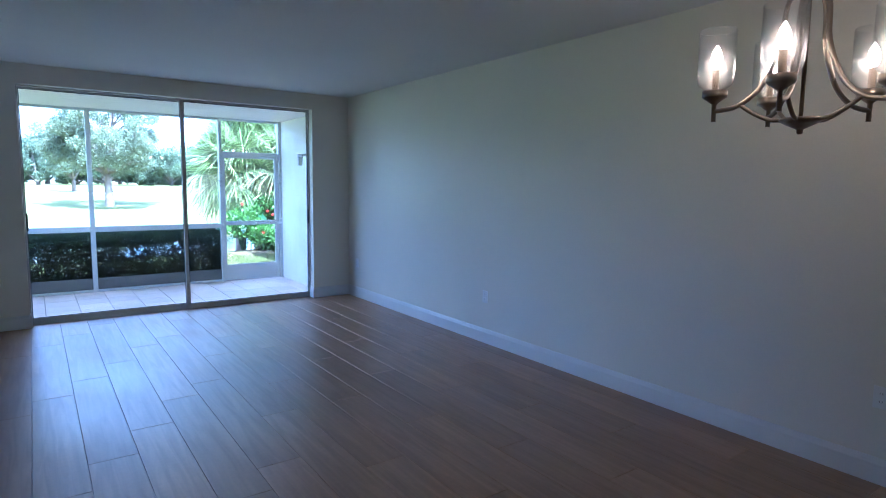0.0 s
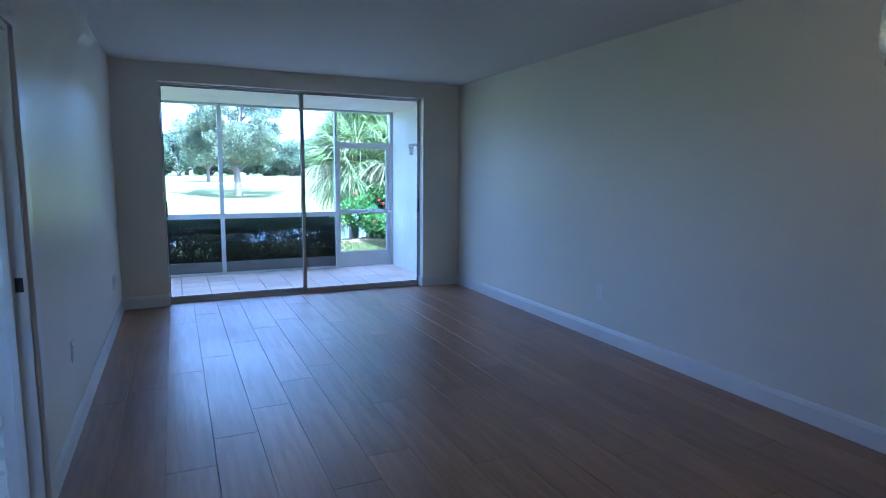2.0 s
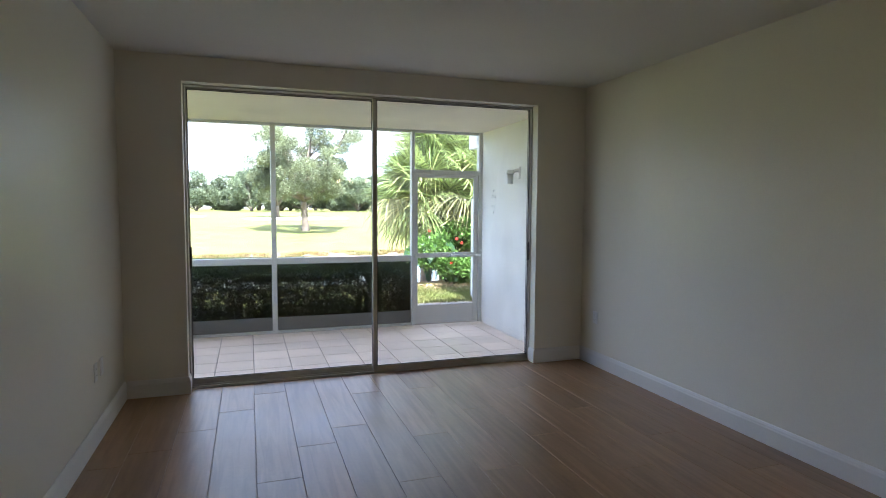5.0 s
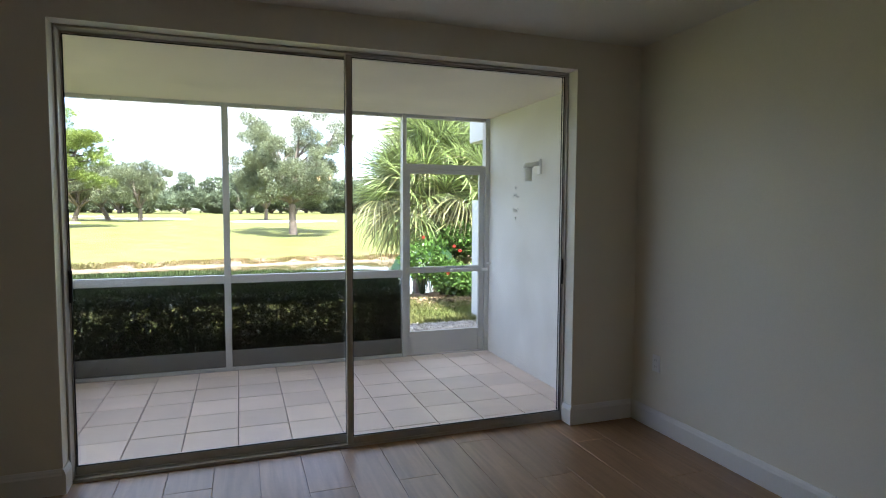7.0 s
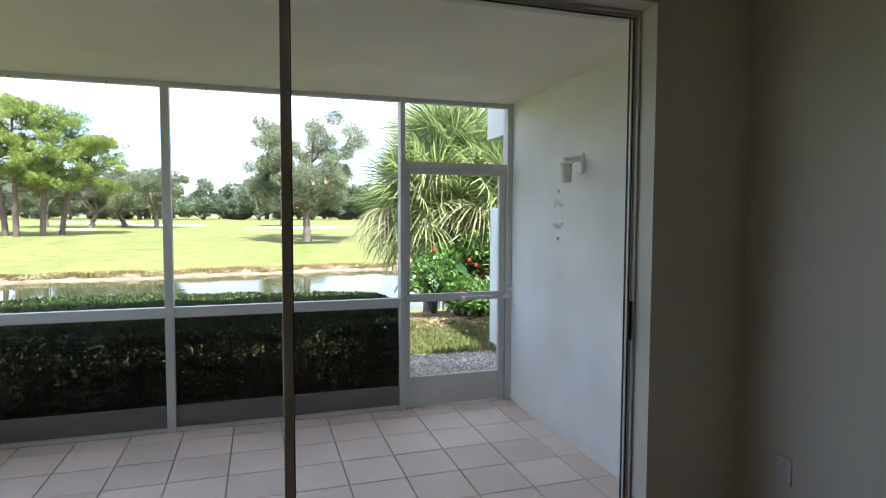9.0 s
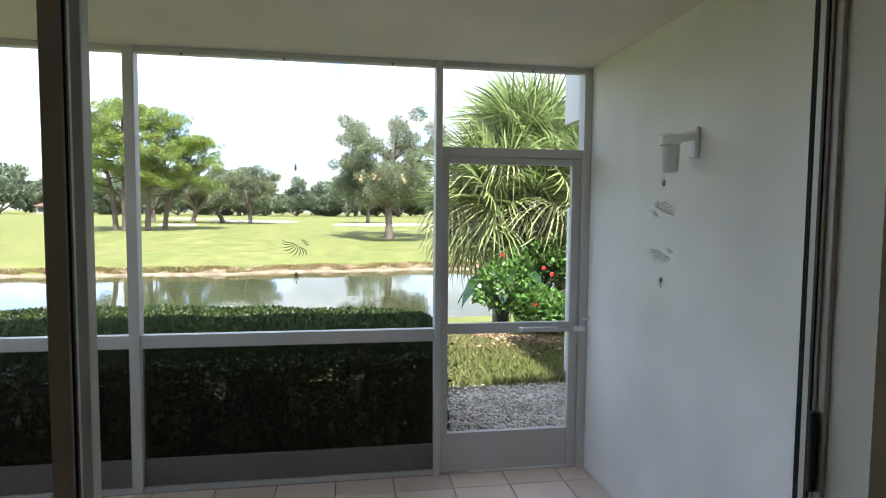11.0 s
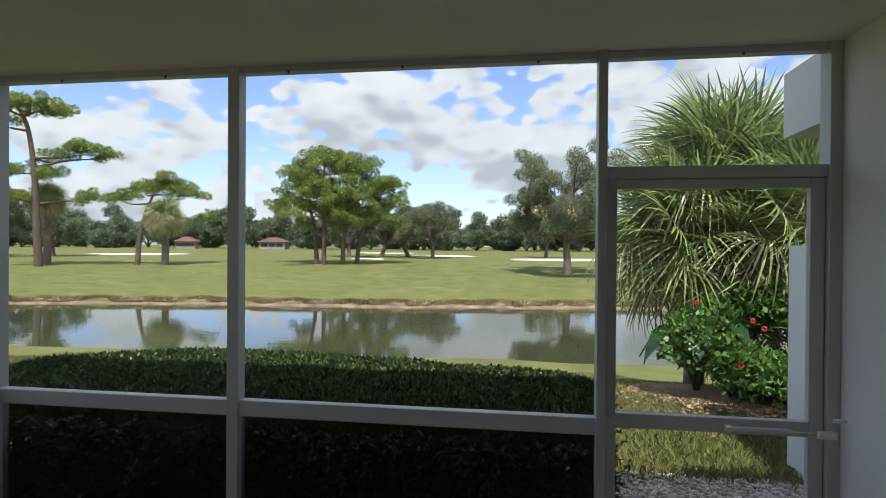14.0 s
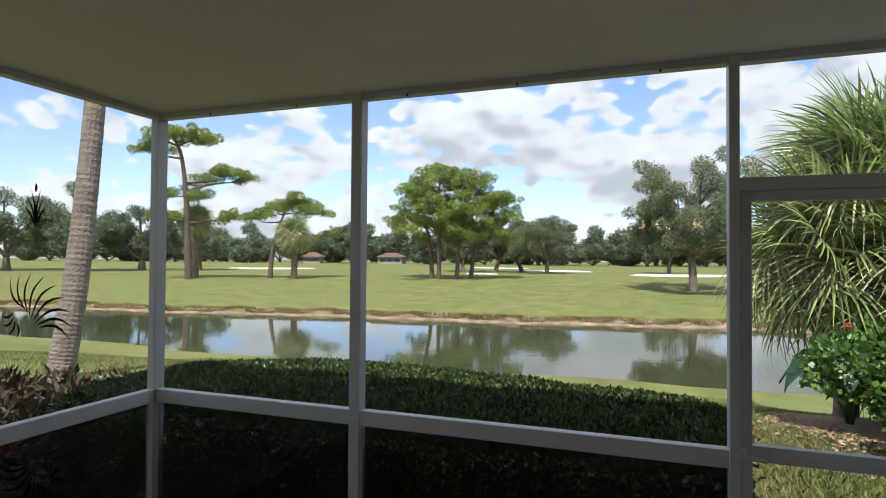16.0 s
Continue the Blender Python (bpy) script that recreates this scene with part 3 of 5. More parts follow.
part("lever", tube(bmesh.new(), [(3.177, LY1 - 0.055, 0.828), (3.255, LY1 - 0.065, 0.823)], 0.005, 8), ANOD, latch)
part("wall_hook", boxes((4.10, LX1, LY1 - 0.10, LY1 - 0.088, 0.888, 0.905), ch=0.003), PLASTIC, screen, "small white wall hook")

# ---- ground, pond and far lawn ----
WATER_Z = -1.7


def near_edge(x):
    return 23.7 + 0.35 * math.sin(x * 0.23) + 0.2 * math.sin(x * 0.71 + 1)


def far_edge(x):
    return 38.0 + 0.11 * max(min(x, 25), -60) + 0.3 * math.sin(x * 0.31) + 0.18 * math.sin(x * 0.9 + 2) + 0.1 * math.sin(x * 2.3)


def smooth(a, b, t):
    t = min(max((t - a) / (b - a), 0.0), 1.0)
    return t * t * (3 - 2 * t)


def ground_z(x, y):
    ne, fe = near_edge(x), far_edge(x)
    if y <= ne:
        z = -0.215 + (WATER_Z + 0.05 + 0.215) * smooth(13.4, ne, y)
        return z + 0.02 * noise.noise((x * 0.7, y * 0.7, 0)) * smooth(11, 14, y)
    if y < fe:
        return max(-2.6, WATER_Z + 0.05 - 0.35 * min(y - ne, fe - y + 0.4))
    z = WATER_Z - 0.1 + 0.40 * smooth(0, 0.9, y - fe)
    z += 1.8 * (1 - math.exp(-max(y - fe - 0.5, 0) / 28)) + 0.16 * noise.noise((x * 0.02, y * 0.025, 3.0)) * smooth(8, 40, y - fe) * (1 - 0.6 * smooth(100, 300, y))
    return z


def axis(spans):
    out = []
    for a, b, s in spans:
        out += list(np.arange(a, b, s))
    return out


def build_ground():
    xs = axis([(-600, -200, 40), (-200, -60, 7), (-60, -12, 1.6), (-12, 12, 0.45), (12, 40, 1.6), (40, 200, 7), (200, 601, 40)])
    ys = axis([(-60, 8, 8), (8, 24, 0.35), (24, 30, 0.7), (30, 48, 0.2), (48, 70, 1.2), (70, 200, 5), (200, 900, 50)])
    v = []
    for y in ys:
        for x in xs:
            z = ground_z(x, y)
            if y < 8:
                z = -0.45
            v.append((x, y, z))
    w = len(xs)
    f = [(j * w + i, j * w + i + 1, (j + 1) * w + i + 1, (j + 1) * w + i) for j in range(len(ys) - 1) for i in range(w - 1)]
    g = raw("ground", v, f, GRASS, smooth=True)
    tagged(g, "mown lawn sloping to the pond and golf course beyond", "lawn", kind="structure")


build_ground()
tagged(raw("pond_water", [(-400, 18, WATER_Z), (400, 18, WATER_Z), (400, 46, WATER_Z), (-400, 46, WATER_Z)], [(0, 1, 2, 3)], WATER), "still pond water mirroring the sky", "pond", kind="structure")


def bank_strip():
    """The bare eroded edge of the far bank."""
    rng = np.random.default_rng(4)
    v, f = [], []
    xs = np.arange(-90, 60, 0.30)
    for i, x in enumerate(xs):
        fe = far_edge(x)
        wide = 0.26 + 0.22 * noise.noise((x * 0.4, 1, 1)) + 0.12 * noise.noise((x * 2.1, 4, 1))
        for a, z in ((-0.30, -0.12), (0.02, 0.00), (0.12, 0.05), (0.30 + wide * 0.5, 0.09), (0.40 + wide * 0.6, 0.22), (0.70 + wide, 0.26)):
            y = fe + a
            v.append((x, y, max(WATER_Z + z, ground_z(x, y) + 0.015) + 0.018 * rng.normal() * (a > -0.2)))
        if i:
            for k in range(5):
                a = (i - 1) * 6 + k
                f.append((a, a + 6, a + 7, a + 1))
    tagged(raw("pond_bank", v, f, SOIL), "bare brown eroded pond bank", "bank", kind="structure")


bank_strip()


# ---- plants and distance ----
def scatter_leaves(centres, normals, length, width, rng, jitter=0.35, bend=0.12):
    """Diamond-shaped leaves, one a row, growing along the normals with scatter. Returns verts, faces."""
    n = len(centres)
    d = normals + rng.normal(0, jitter, (n, 3))
    d /= np.linalg.norm(d, axis=1)[:, None] + 1e-9
    r = rng.normal(0, 1, (n, 3))
    s = np.cross(d, r)
    s /= np.linalg.norm(s, axis=1)[:, None] + 1e-9
    up = np.cross(s, d)
    ln = length * rng.uniform(0.6, 1.35, n)[:, None]
    wd = width * rng.uniform(0.7, 1.3, n)[:, None]
    a = centres
    b = centres + d * ln * 0.45 + s * wd * 0.5 + up * ln * bend
    c = centres + d * ln
    e = centres + d * ln * 0.45 - s * wd * 0.5 + up * ln * bend
    v = np.stack([a, b, c, e], 1).reshape(-1, 3)
    return v, np.arange(4 * n).reshape(n, 4)


def clump_points(centre, radii, n, rng, shell=0.55):
    d = rng.normal(0, 1, (n, 3))
    d /= np.linalg.norm(d, axis=1)[:, None]
    r = shell + (1 - shell) * rng.random(n) ** 0.6
    r *= rng.uniform(0.8, 1.12, n)
    return np.asarray(centre) + d * r[:, None] * np.asarray(radii), d


def foliage(name, clumps, per, length, width, material, parent, seed, jitter=0.6, label="", shell=0.35):
    rng = np.random.default_rng(seed)
    pts, nrm = [], []
    for c, r in clumps:
        k = max(8, int(per * r[0] * r[1]))
        p, d = clump_points(c, r, k, rng, shell)
        pts.append(p)
        nrm.append(d * np.array((1, 1, 0.7)) + np.array((0, 0, 0.25)))
    v, f = scatter_leaves(np.concatenate(pts), np.concatenate(nrm), length, width, rng, jitter)
    return raw(name, v, f, material, parent, label)


def oak(loc, height, spread, seed, leaf=OAKLEAF, per=260, size=0.30, trunk=0.26, label="live oak with a rounded grey-green crown on the lawn", lean=0.0, low=0.22, bush=0.55, n=6, puff=1.0, twigs=4):
    rnd = random.Random(seed)
    t = empty("oak_tree", loc, label, "tree")
    base = Vector(loc)
    fork = base + Vector((lean, 0, height * low))
    wood = bmesh.new()
    tube(wood, spline([base - Vector((0, 0, 0.3)), base + Vector((lean * 0.3, 0, height * 0.08)), fork], 4), [trunk * (1.35 - 0.55 * k / 8) for k in range(9)], 9)
    clumps = []
    for k in range(n):
        a = 2 * math.pi * (k + rnd.uniform(-0.3, 0.3)) / n
        out = spread * rnd.uniform(0.45, 0.78)
        top = height * rnd.uniform(bush, 0.88)
        if k == n - 1:
            out, top = spread * 0.15, height * 0.9
        tip = base + Vector((lean + out * math.cos(a), out * math.sin(a), top))
        mid = fork.lerp(tip, 0.5) + Vector((0, 0, -0.05 * height)) + Vector((rnd.uniform(-0.3, 0.3), rnd.uniform(-0.3, 0.3), 0))
        path = spline([fork, mid, tip], 4)
        tube(wood, path, [trunk * (0.62 - 0.055 * i) for i in range(len(path))], 6)
        for j in range(twigs):
            p = path[3 + j % 5]
            b = a + rnd.uniform(-1.1, 1.1)
            q = p + Vector((math.cos(b) * spread * 0.32, math.sin(b) * spread * 0.32, height * rnd.uniform(0.0, 0.16)))
            tube(wood, [p, p.lerp(q, 0.5) + Vector((0, 0, 0.02 * height)), q], [trunk * 0.25, trunk * 0.16, trunk * 0.05], 5)
            r = spread * puff * rnd.uniform(0.17, 0.29)
            clumps.append((q, (r, r, r * 0.8)))
        r = spread * puff * rnd.uniform(0.23, 0.33)
        clumps.append((tip, (r, r, r * 0.85)))
    part("trunk", wood, BARK, t, smooth=True)
    foliage("crown", clumps, per, size, size * 0.55, leaf, t, seed, shell=0.2)
    return t


def tufts(clumps, rnd, share=0.42):
    """Break each needle mass into rounded tufts that sit on its upper side."""
    out = []
    for c, r in clumps:
        n = 7 if r[0] > 1.6 else 5
        for k in range(n):
            a, up = 2.4 * k + rnd.uniform(-0.5, 0.5), rnd.uniform(-0.35, 0.8)
            flat = math.sqrt(max(0.05, 1 - up * up)) * rnd.uniform(0.55, 0.95)
            s = share * r[0] * rnd.uniform(0.75, 1.15)
            out.append((Vector(c) + Vector((r[0] * flat * math.cos(a), r[1] * flat * math.sin(a), r[2] * up)), (s, s, s * 0.8)))
    return out


def pad_pine(loc, lateral, stem, pads, trunk, seed, label):
    """A bare-stemmed pine whose limbs carry separate flat needle pads, set across and up from its foot."""
    rnd = random.Random(seed)
    t = empty("pine_tree", loc, label, "tree")
    base, side = Vector(loc), Vector((lateral[0], lateral[1], 0))
    path = spline([base - Vector((0, 0, 0.4))] + [base + side * u + Vector((0, 0, z)) for u, z in stem], 5)
    wood = bmesh.new()
    tube(wood, path, [trunk * (1.15 - 0.85 * k / (len(path) - 1)) for k in range(len(path))], 9)
    clumps = []
    for u, z, ru, rz in pads:
        c = base + side * u + Vector((0, 0, z)) + Vector((0, rnd.uniform(-0.8, 0.8), 0))
        p = min(path, key=lambda q: abs(q.z - (c.z - 0.16 * abs(u) - 0.5)))
        bend = p.lerp(c, 0.55) + Vector((0, rnd.uniform(-0.4, 0.4), rnd.uniform(-0.5, 0.1)))
        limb = spline([p, bend, c - Vector((0, 0, rz * 0.5))], 4)
        tube(wood, limb, [trunk * 0.36 * (1 - 0.09 * j) for j in range(len(limb))], 6)
        for k in range(5):
            d = -0.75 + 0.375 * k
            q = c + side * ru * d + Vector((0, rnd.uniform(-1, 1) * ru * 0.5, rz * rnd.uniform(-0.25, 0.4) - rz * 0.4 * d * d))
            tube(wood, [bend.lerp(c, 0.6), q], [trunk * 0.16, trunk * 0.05], 5)
            r = ru * rnd.uniform(0.40, 0.52)
            clumps.append((q, (r, r, max(rz * 0.62, r * 0.5))))
    part("trunk", wood, PINEBARK, t, smooth=True)
    foliage("crown", tufts(clumps, rnd, 0.55), 1000, 0.20, 0.055, PINELEAF, t, seed, jitter=0.45, shell=0.45)
    return t


def pine(loc, height, crown_from, spread, seed, per=70, lean=(0, 0), trunk=0.24, n=15, flat=0.55, label="tall slash pine with bright needle clumps", thin=1.0, size=0.55, puff=1.0):
    rnd = random.Random(seed)
    t = empty("pine_tree", loc, label, "tree")
    base = Vector(loc)
    top = base + Vector((lean[0], lean[1], height))
    wood = bmesh.new()
    stem = spline([base - Vector((0, 0, 0.4)), base + Vector((lean[0] * 0.15, lean[1] * 0.15, height * 0.35)), base + Vector((lean[0] * 0.55, lean[1] * 0.5, height * 0.7)), top], 5)
    tube(wood, stem, [trunk * (1.15 - 0.9 * k / (len(stem) - 1)) for k in range(len(stem))], 8)
    clumps = [(top, (spread * 0.33, spread * 0.33, spread * 0.26))]
    for k in range(n):
        u = crown_from + (1 - crown_from) * (k + 0.5) / n
        i = u * (len(stem) - 1)
        p = stem[int(i)].lerp(stem[min(int(i) + 1, len(stem) - 1)], i - int(i))
        a = k * 2.4 + rnd.uniform(-0.4, 0.4)
        ln = spread * (1.0 - 0.55 * max(0, (u - crown_from) / (1 - crown_from)) ** 1.6) * rnd.uniform(0.55, 1.0)
        q = p + Vector((math.cos(a) * ln, math.sin(a) * ln, ln * rnd.uniform(0.05, 0.42)))
        m = p.lerp(q, 0.55) + Vector((0, 0, -0.06 * ln))
        tube(wood, spline([p, m, q], 3), [trunk * 0.32 * (1 - 0.13 * j) for j in range(7)], 5)
        for c in ((q, 1.0), (m.lerp(q, 0.35) + Vector((rnd.uniform(-0.4, 0.4), rnd.uniform(-0.4, 0.4), 0.25)), 0.8)):
            r = spread * puff * rnd.uniform(0.17, 0.25) * c[1]
            clumps.append((c[0], (r, r, r * flat)))
    part("trunk", wood, PINEBARK, t, smooth=True)
    foliage("crown", tufts(clumps, rnd), per * thin, size, size * 0.27, PINELEAF, t, seed, jitter=0.45, shell=0.45)
    return t


def frond_mesh(name, seed, material, petiole=0.75, reach=0.95, segs=34, droop=0.55, width=0.036):
    """A fan leaf growing along +x from its stalk: many narrow folded blades round a hub."""
    rng = np.random.default_rng(seed)
    v, f = [], []
    # stalk: three-sided
    for k in range(5):
        u = k / 4
        c = np.array((petiole * u, 0, 0.05 * math.sin(u * 3.0) - 0.02 * u))
        r = 0.016 * (1 - 0.55 * u)
        for a in (0.5, 2.6, 4.7):
            v.append(c + (0, r * math.cos(a), r * math.sin(a)))
        if k:
            for a in range(3):
                b = (a + 1) % 3
                f.append(((k - 1) * 3 + a, (k - 1) * 3 + b, k * 3 + b, k * 3 + a))
    hub = np.array((petiole, 0, -0.02))
    for s in range(segs):
        ang = radians(-138 + 276 * (s + 0.5) / segs) + rng.normal(0, 0.03)
        ln = reach * (0.72 + 0.28 * math.cos(ang * 0.55)) * rng.uniform(0.88, 1.08)
        d = np.array((math.cos(ang), math.sin(ang), 0.0))
        side = np.array((-math.sin(ang), math.cos(ang), 0.0))
        lift = 0.10 * math.cos(ang)
        dr = droop * rng.uniform(0.7, 1.4)
        start = len(v)
        for k, (u, w) in enumerate(((0.04, 0.25), (0.35, 0.95), (0.62, 0.8), (0.84, 0.45), (1.0, 0.03))):
            c = hub + d * ln * u * (1 - 0.12 * dr * u * u) + np.array((0, 0, lift * u - dr * ln * max(0, u - 0.25) ** 2))
            fold = 0.35 * width * w
            v += [c - side * width * w * 0.5 + (0, 0, fold), c, c + side * width * w * 0.5 + (0, 0, fold)]
            if k:
                a = start + (k - 1) * 3
                f += [(a, a + 1, a + 4, a + 3), (a + 1, a + 2, a + 5, a + 4)]
    me = bpy.data.meshes.new(name)
    me.from_pydata([tuple(map(float, p)) for p in v], [], f)
    me.materials.append(material)
    return me


FRESH = [frond_mesh("frond", 10 + k, FROND, droop=0.25 + 0.18 * k) for k in range(3)]
AGED = [frond_mesh("frond", 20 + k, OLDFROND if k else FROND, droop=0.8 + 0.2 * k) for k in range(3)]


def palm_crown(thing, centre, n, scale, seed, low=-58, high=82, aged=0.62):
    rnd = random.Random(seed)
    for k in range(n):
        u = (k + 0.5) / n
        elev = high + (low - high) * u ** 0.85
        az = k * 137.5 + rnd.uniform(-12, 12)
        me = rnd.choice(FRESH) if u < aged else rnd.choice(AGED)
        ob = new("frond", me)
        s = scale * rnd.uniform(0.85, 1.1)
        ob.matrix_basis = Matrix.Translation(centre) @ pose(0, 0, 0, 0, 0, az) @ pose(0, 0, 0, rnd.uniform(-55, 55), -elev, 0) @ Matrix.Diagonal((s, s, s, 1))
        attach(ob, thing)


def palm_trunk(thing, pts, r0, r1, seed, label="", rings=26, bark=None):
    """A trunk with ring scars."""
    path = spline(pts, rings)
    rnd = random.Random(seed)
    rad = []
    for k in range(len(path)):
        u = k / (len(path) - 1)
        rad.append((r0 + (r1 - r0) * u) * (1.0 + (0.022 if k % 2 else -0.014) + rnd.uniform(-0.015, 0.015)))
    return part("trunk", tube(bmesh.new(), path, rad, 14), bark or PALMBARK, thing, label)


def fan_palm(loc, centre, n, scale, seed, label, r=0.15, aged=0.55, bark=None):
    t = empty("fan_palm", loc, label, "palm tree")
    b, c = Vector(loc), Vector(centre)
    palm_trunk(t, [b - Vector((0, 0, 0.3)), b.lerp(c, 0.5) + Vector((0.05, 0.05, 0)), c], r, r * 0.8, seed, bark=bark)
    palm_crown(t, c, n, scale, seed, aged=aged)
    return t


def on_ground(x, y, dz=0.0):
    return (x, y, ground_z(x, y) + dz)


# the palm clump by the neighbouring unit
fan_palm(on_ground(5.75, 16.2), (5.65, 16.1, 2.52), 74, 1.05, 1, "tall fan palm with fresh green upright fronds", 0.17)
lower = fan_palm(on_ground(5.14, 15.9), (5.10, 15.8, 1.79), 66, 0.97, 2, "shorter fan palm with drooping yellow-green fronds", 0.15)
fan_palm(on_ground(6.40, 15.6), (6.30, 15.4, 1.91), 54, 1.0, 3, "fan palm with drooping fronds beside the balcony", 0.15)


fan_palm(on_ground(6.10, 15.7), (6.10, 15.6, 0.46), 40, 0.8, 4, "young fan palm growing low behind the hibiscus", 0.09)


def flower_spray():
    rng = np.random.default_rng(9)
    bm = bmesh.new()
    root = Vector((5.60, 15.35, 1.90))
    for k in range(70):
        d = Vector((rng.normal(0, 0.5), rng.normal(-0.35, 0.3), rng.normal(0.15, 0.35)))
        p = root + d * 0.28
        q = root + d * 0.55 + Vector((0, 0, -0.14))
        tube(bm, [root, p, q], [0.005, 0.004, 0.002], 3)
    part("flower_spray", bm, STRAW, lower, "straw-coloured flower spray")


flower_spray()


def dry_stalk():
    """A withered, curling flower stalk above the shorter palm."""
    rnd = random.Random(17)
    bm = bmesh.new()
    main = spline([(5.09, 15.8, 2.00), (4.86, 15.62, 2.67), (4.60, 15.5, 2.95), (4.38, 15.45, 2.87)], 6)
    tube(bm, main, [0.010 - 0.0004 * k for k in range(len(main))], 5)
    for k in range(22):
        p = main[7 + k % (len(main) - 8)]
        a = rnd.uniform(0, 6.28)
        q = [p + Vector((0.07 * j * math.cos(a + 0.7 * j) * rnd.uniform(0.6, 1.2), 0.05 * j * math.sin(a), 0.06 * j * math.sin(a + 0.9 * j))) for j in range(4)]
        tube(bm, spline(q, 4), 0.0028, 4)
    part("dry_stalk", bm, TWIG, lower, "withered curling flower stalk")


dry_stalk()

# leaning palm trunk on the near lawn
lean_palm = empty("leaning_palm", on_ground(-5.67, 13.46), "tall leaning palm with a bare ringed grey trunk", "palm tree")
palm_trunk(lean_palm, [(-5.68, 13.44, -0.5), (-5.63, 13.70, 1.25), (-5.66, 14.0, 4.19), (-5.70, 14.2, 7.6)], 0.205, 0.125, 7, rings=60)
palm_crown(lean_palm, (-5.70, 14.2, 7.6), 34, 1.3, 8)

# sabal palms across the pond
for k, (x, y, ht, s) in enumerate(((-43.1, 56.3, 6.1, 1.4), (-32.1, 58.3, 4.5, 1.5))):
    z = ground_z(x, y)
    fan_palm((x, y, z), (x, y, z + ht), 64, s, 30 + k, "short sabal palm with a round yellow-green crown", 0.36, 0.25, BARK)

# trees across the pond
pad_pine(on_ground(-41.6, 53.8), (0.914, 0.405), [(0, 0), (-0.2, 4.8), (-0.4, 9.0), (-1.0, 13.0), (-2.2, 15.2)],
         [(-0.6, 14.9, 2.2, 1.3), (1.1, 14.3, 1.9, 1.0), (-4.6, 13.6, 1.8, 0.9), (-2.9, 14.6, 1.5, 0.9), (3.4, 10.9, 2.0, 0.9), (1.4, 10.2, 1.4, 0.8), (5.2, 10.4, 1.3, 0.7), (-0.9, 8.7, 2.3, 1.1), (3.9, 6.4, 1.5, 1.0), (-2.3, 6.6, 1.6, 0.9)],
         0.38, 40, "tall bare-trunked pine with layered flat crowns")
pad_pine(on_ground(-35.0, 58.3), (0.914, 0.405), [(0, 0), (0.2, 2.6), (0.7, 5.0), (1.5, 7.1)],
         [(-1.1, 6.5, 1.6, 0.9), (1.9, 8.0, 2.0, 1.0), (0.4, 7.4, 1.2, 0.8), (4.4, 7.0, 1.7, 0.9), (3.2, 7.8, 1.4, 0.8), (5.7, 4.8, 1.0, 1.1)],
         0.30, 41, "bent pine with a spreading crown")
for k, (x, y, ht, lx, sp) in enumerate(((-18.7, 63.5, 9.0, -1.8, 4.6), (-17.7, 62.8, 10.9, -0.2, 4.2), (-16.0, 63.5, 10.1, 1.2, 4.2), (-15.0, 65.0, 8.0, 3.0, 4.4))):
    pine(on_ground(x, y), ht, 0.36, sp, 50 + k, per=1150, lean=(lx, 0.5), trunk=0.23, n=24, flat=0.72, puff=1.04, size=0.20)
oak(on_ground(5.85, 55.0), 10.6, 5.6, 67, per=1150, size=0.15, trunk=0.30, puff=0.62, twigs=8, label="open-crowned oak casting shade on the lawn", low=0.26, lean=-0.15, bush=0.45, n=11)
oak(on_ground(5.0, 87.8), 7.0, 3.3, 61, per=270, size=0.31, trunk=0.24)
oak(on_ground(-9.55, 80.0), 7.0, 4.3, 62, per=900, size=0.18, puff=0.75, twigs=6, trunk=0.24)
oak(on_ground(-13.8, 85.2), 7.2, 4.2, 63, per=900, size=0.18, puff=0.75, twigs=6, trunk=0.27, lean=-0.8)
oak(on_ground(-16.8, 82.0), 7.6, 4.3, 64, per=900, size=0.18, puff=0.75, twigs=6, trunk=0.27, lean=0.6)
oak(on_ground(-21.8, 83.5), 7.0, 3.9, 65, per=900, size=0.18, puff=0.75, twigs=6, trunk=0.24)
for k, (x, y, ht, sp) in enumerate(((-79.9, 61.0, 11.0, 6.8), (-70.2, 64.8, 11.6, 6.8), (-64.9, 69.5, 9.0, 5.8), (-87.9, 58.3, 10.8, 6.8), (-57.9, 72.8, 7.2, 4.6))):
    oak(on_ground(x, y), ht, sp, 70 + k, leaf=FARLEAF, per=420, size=0.26, trunk=0.45, puff=0.72, twigs=7, label="broad dark live oak hung with moss", low=0.16)

far_kinds = [oak((0, 0, 0), h, s, 80 + k, leaf=FARLEAF, per=130, size=0.55, trunk=0.4, label="distant dark green oak in the tree line", low=0.06, bush=0.3)
             for k, (h, s) in enumerate(((10.0, 7.0), (8.6, 6.6), (11.5, 7.6), (7.4, 6.0)))]


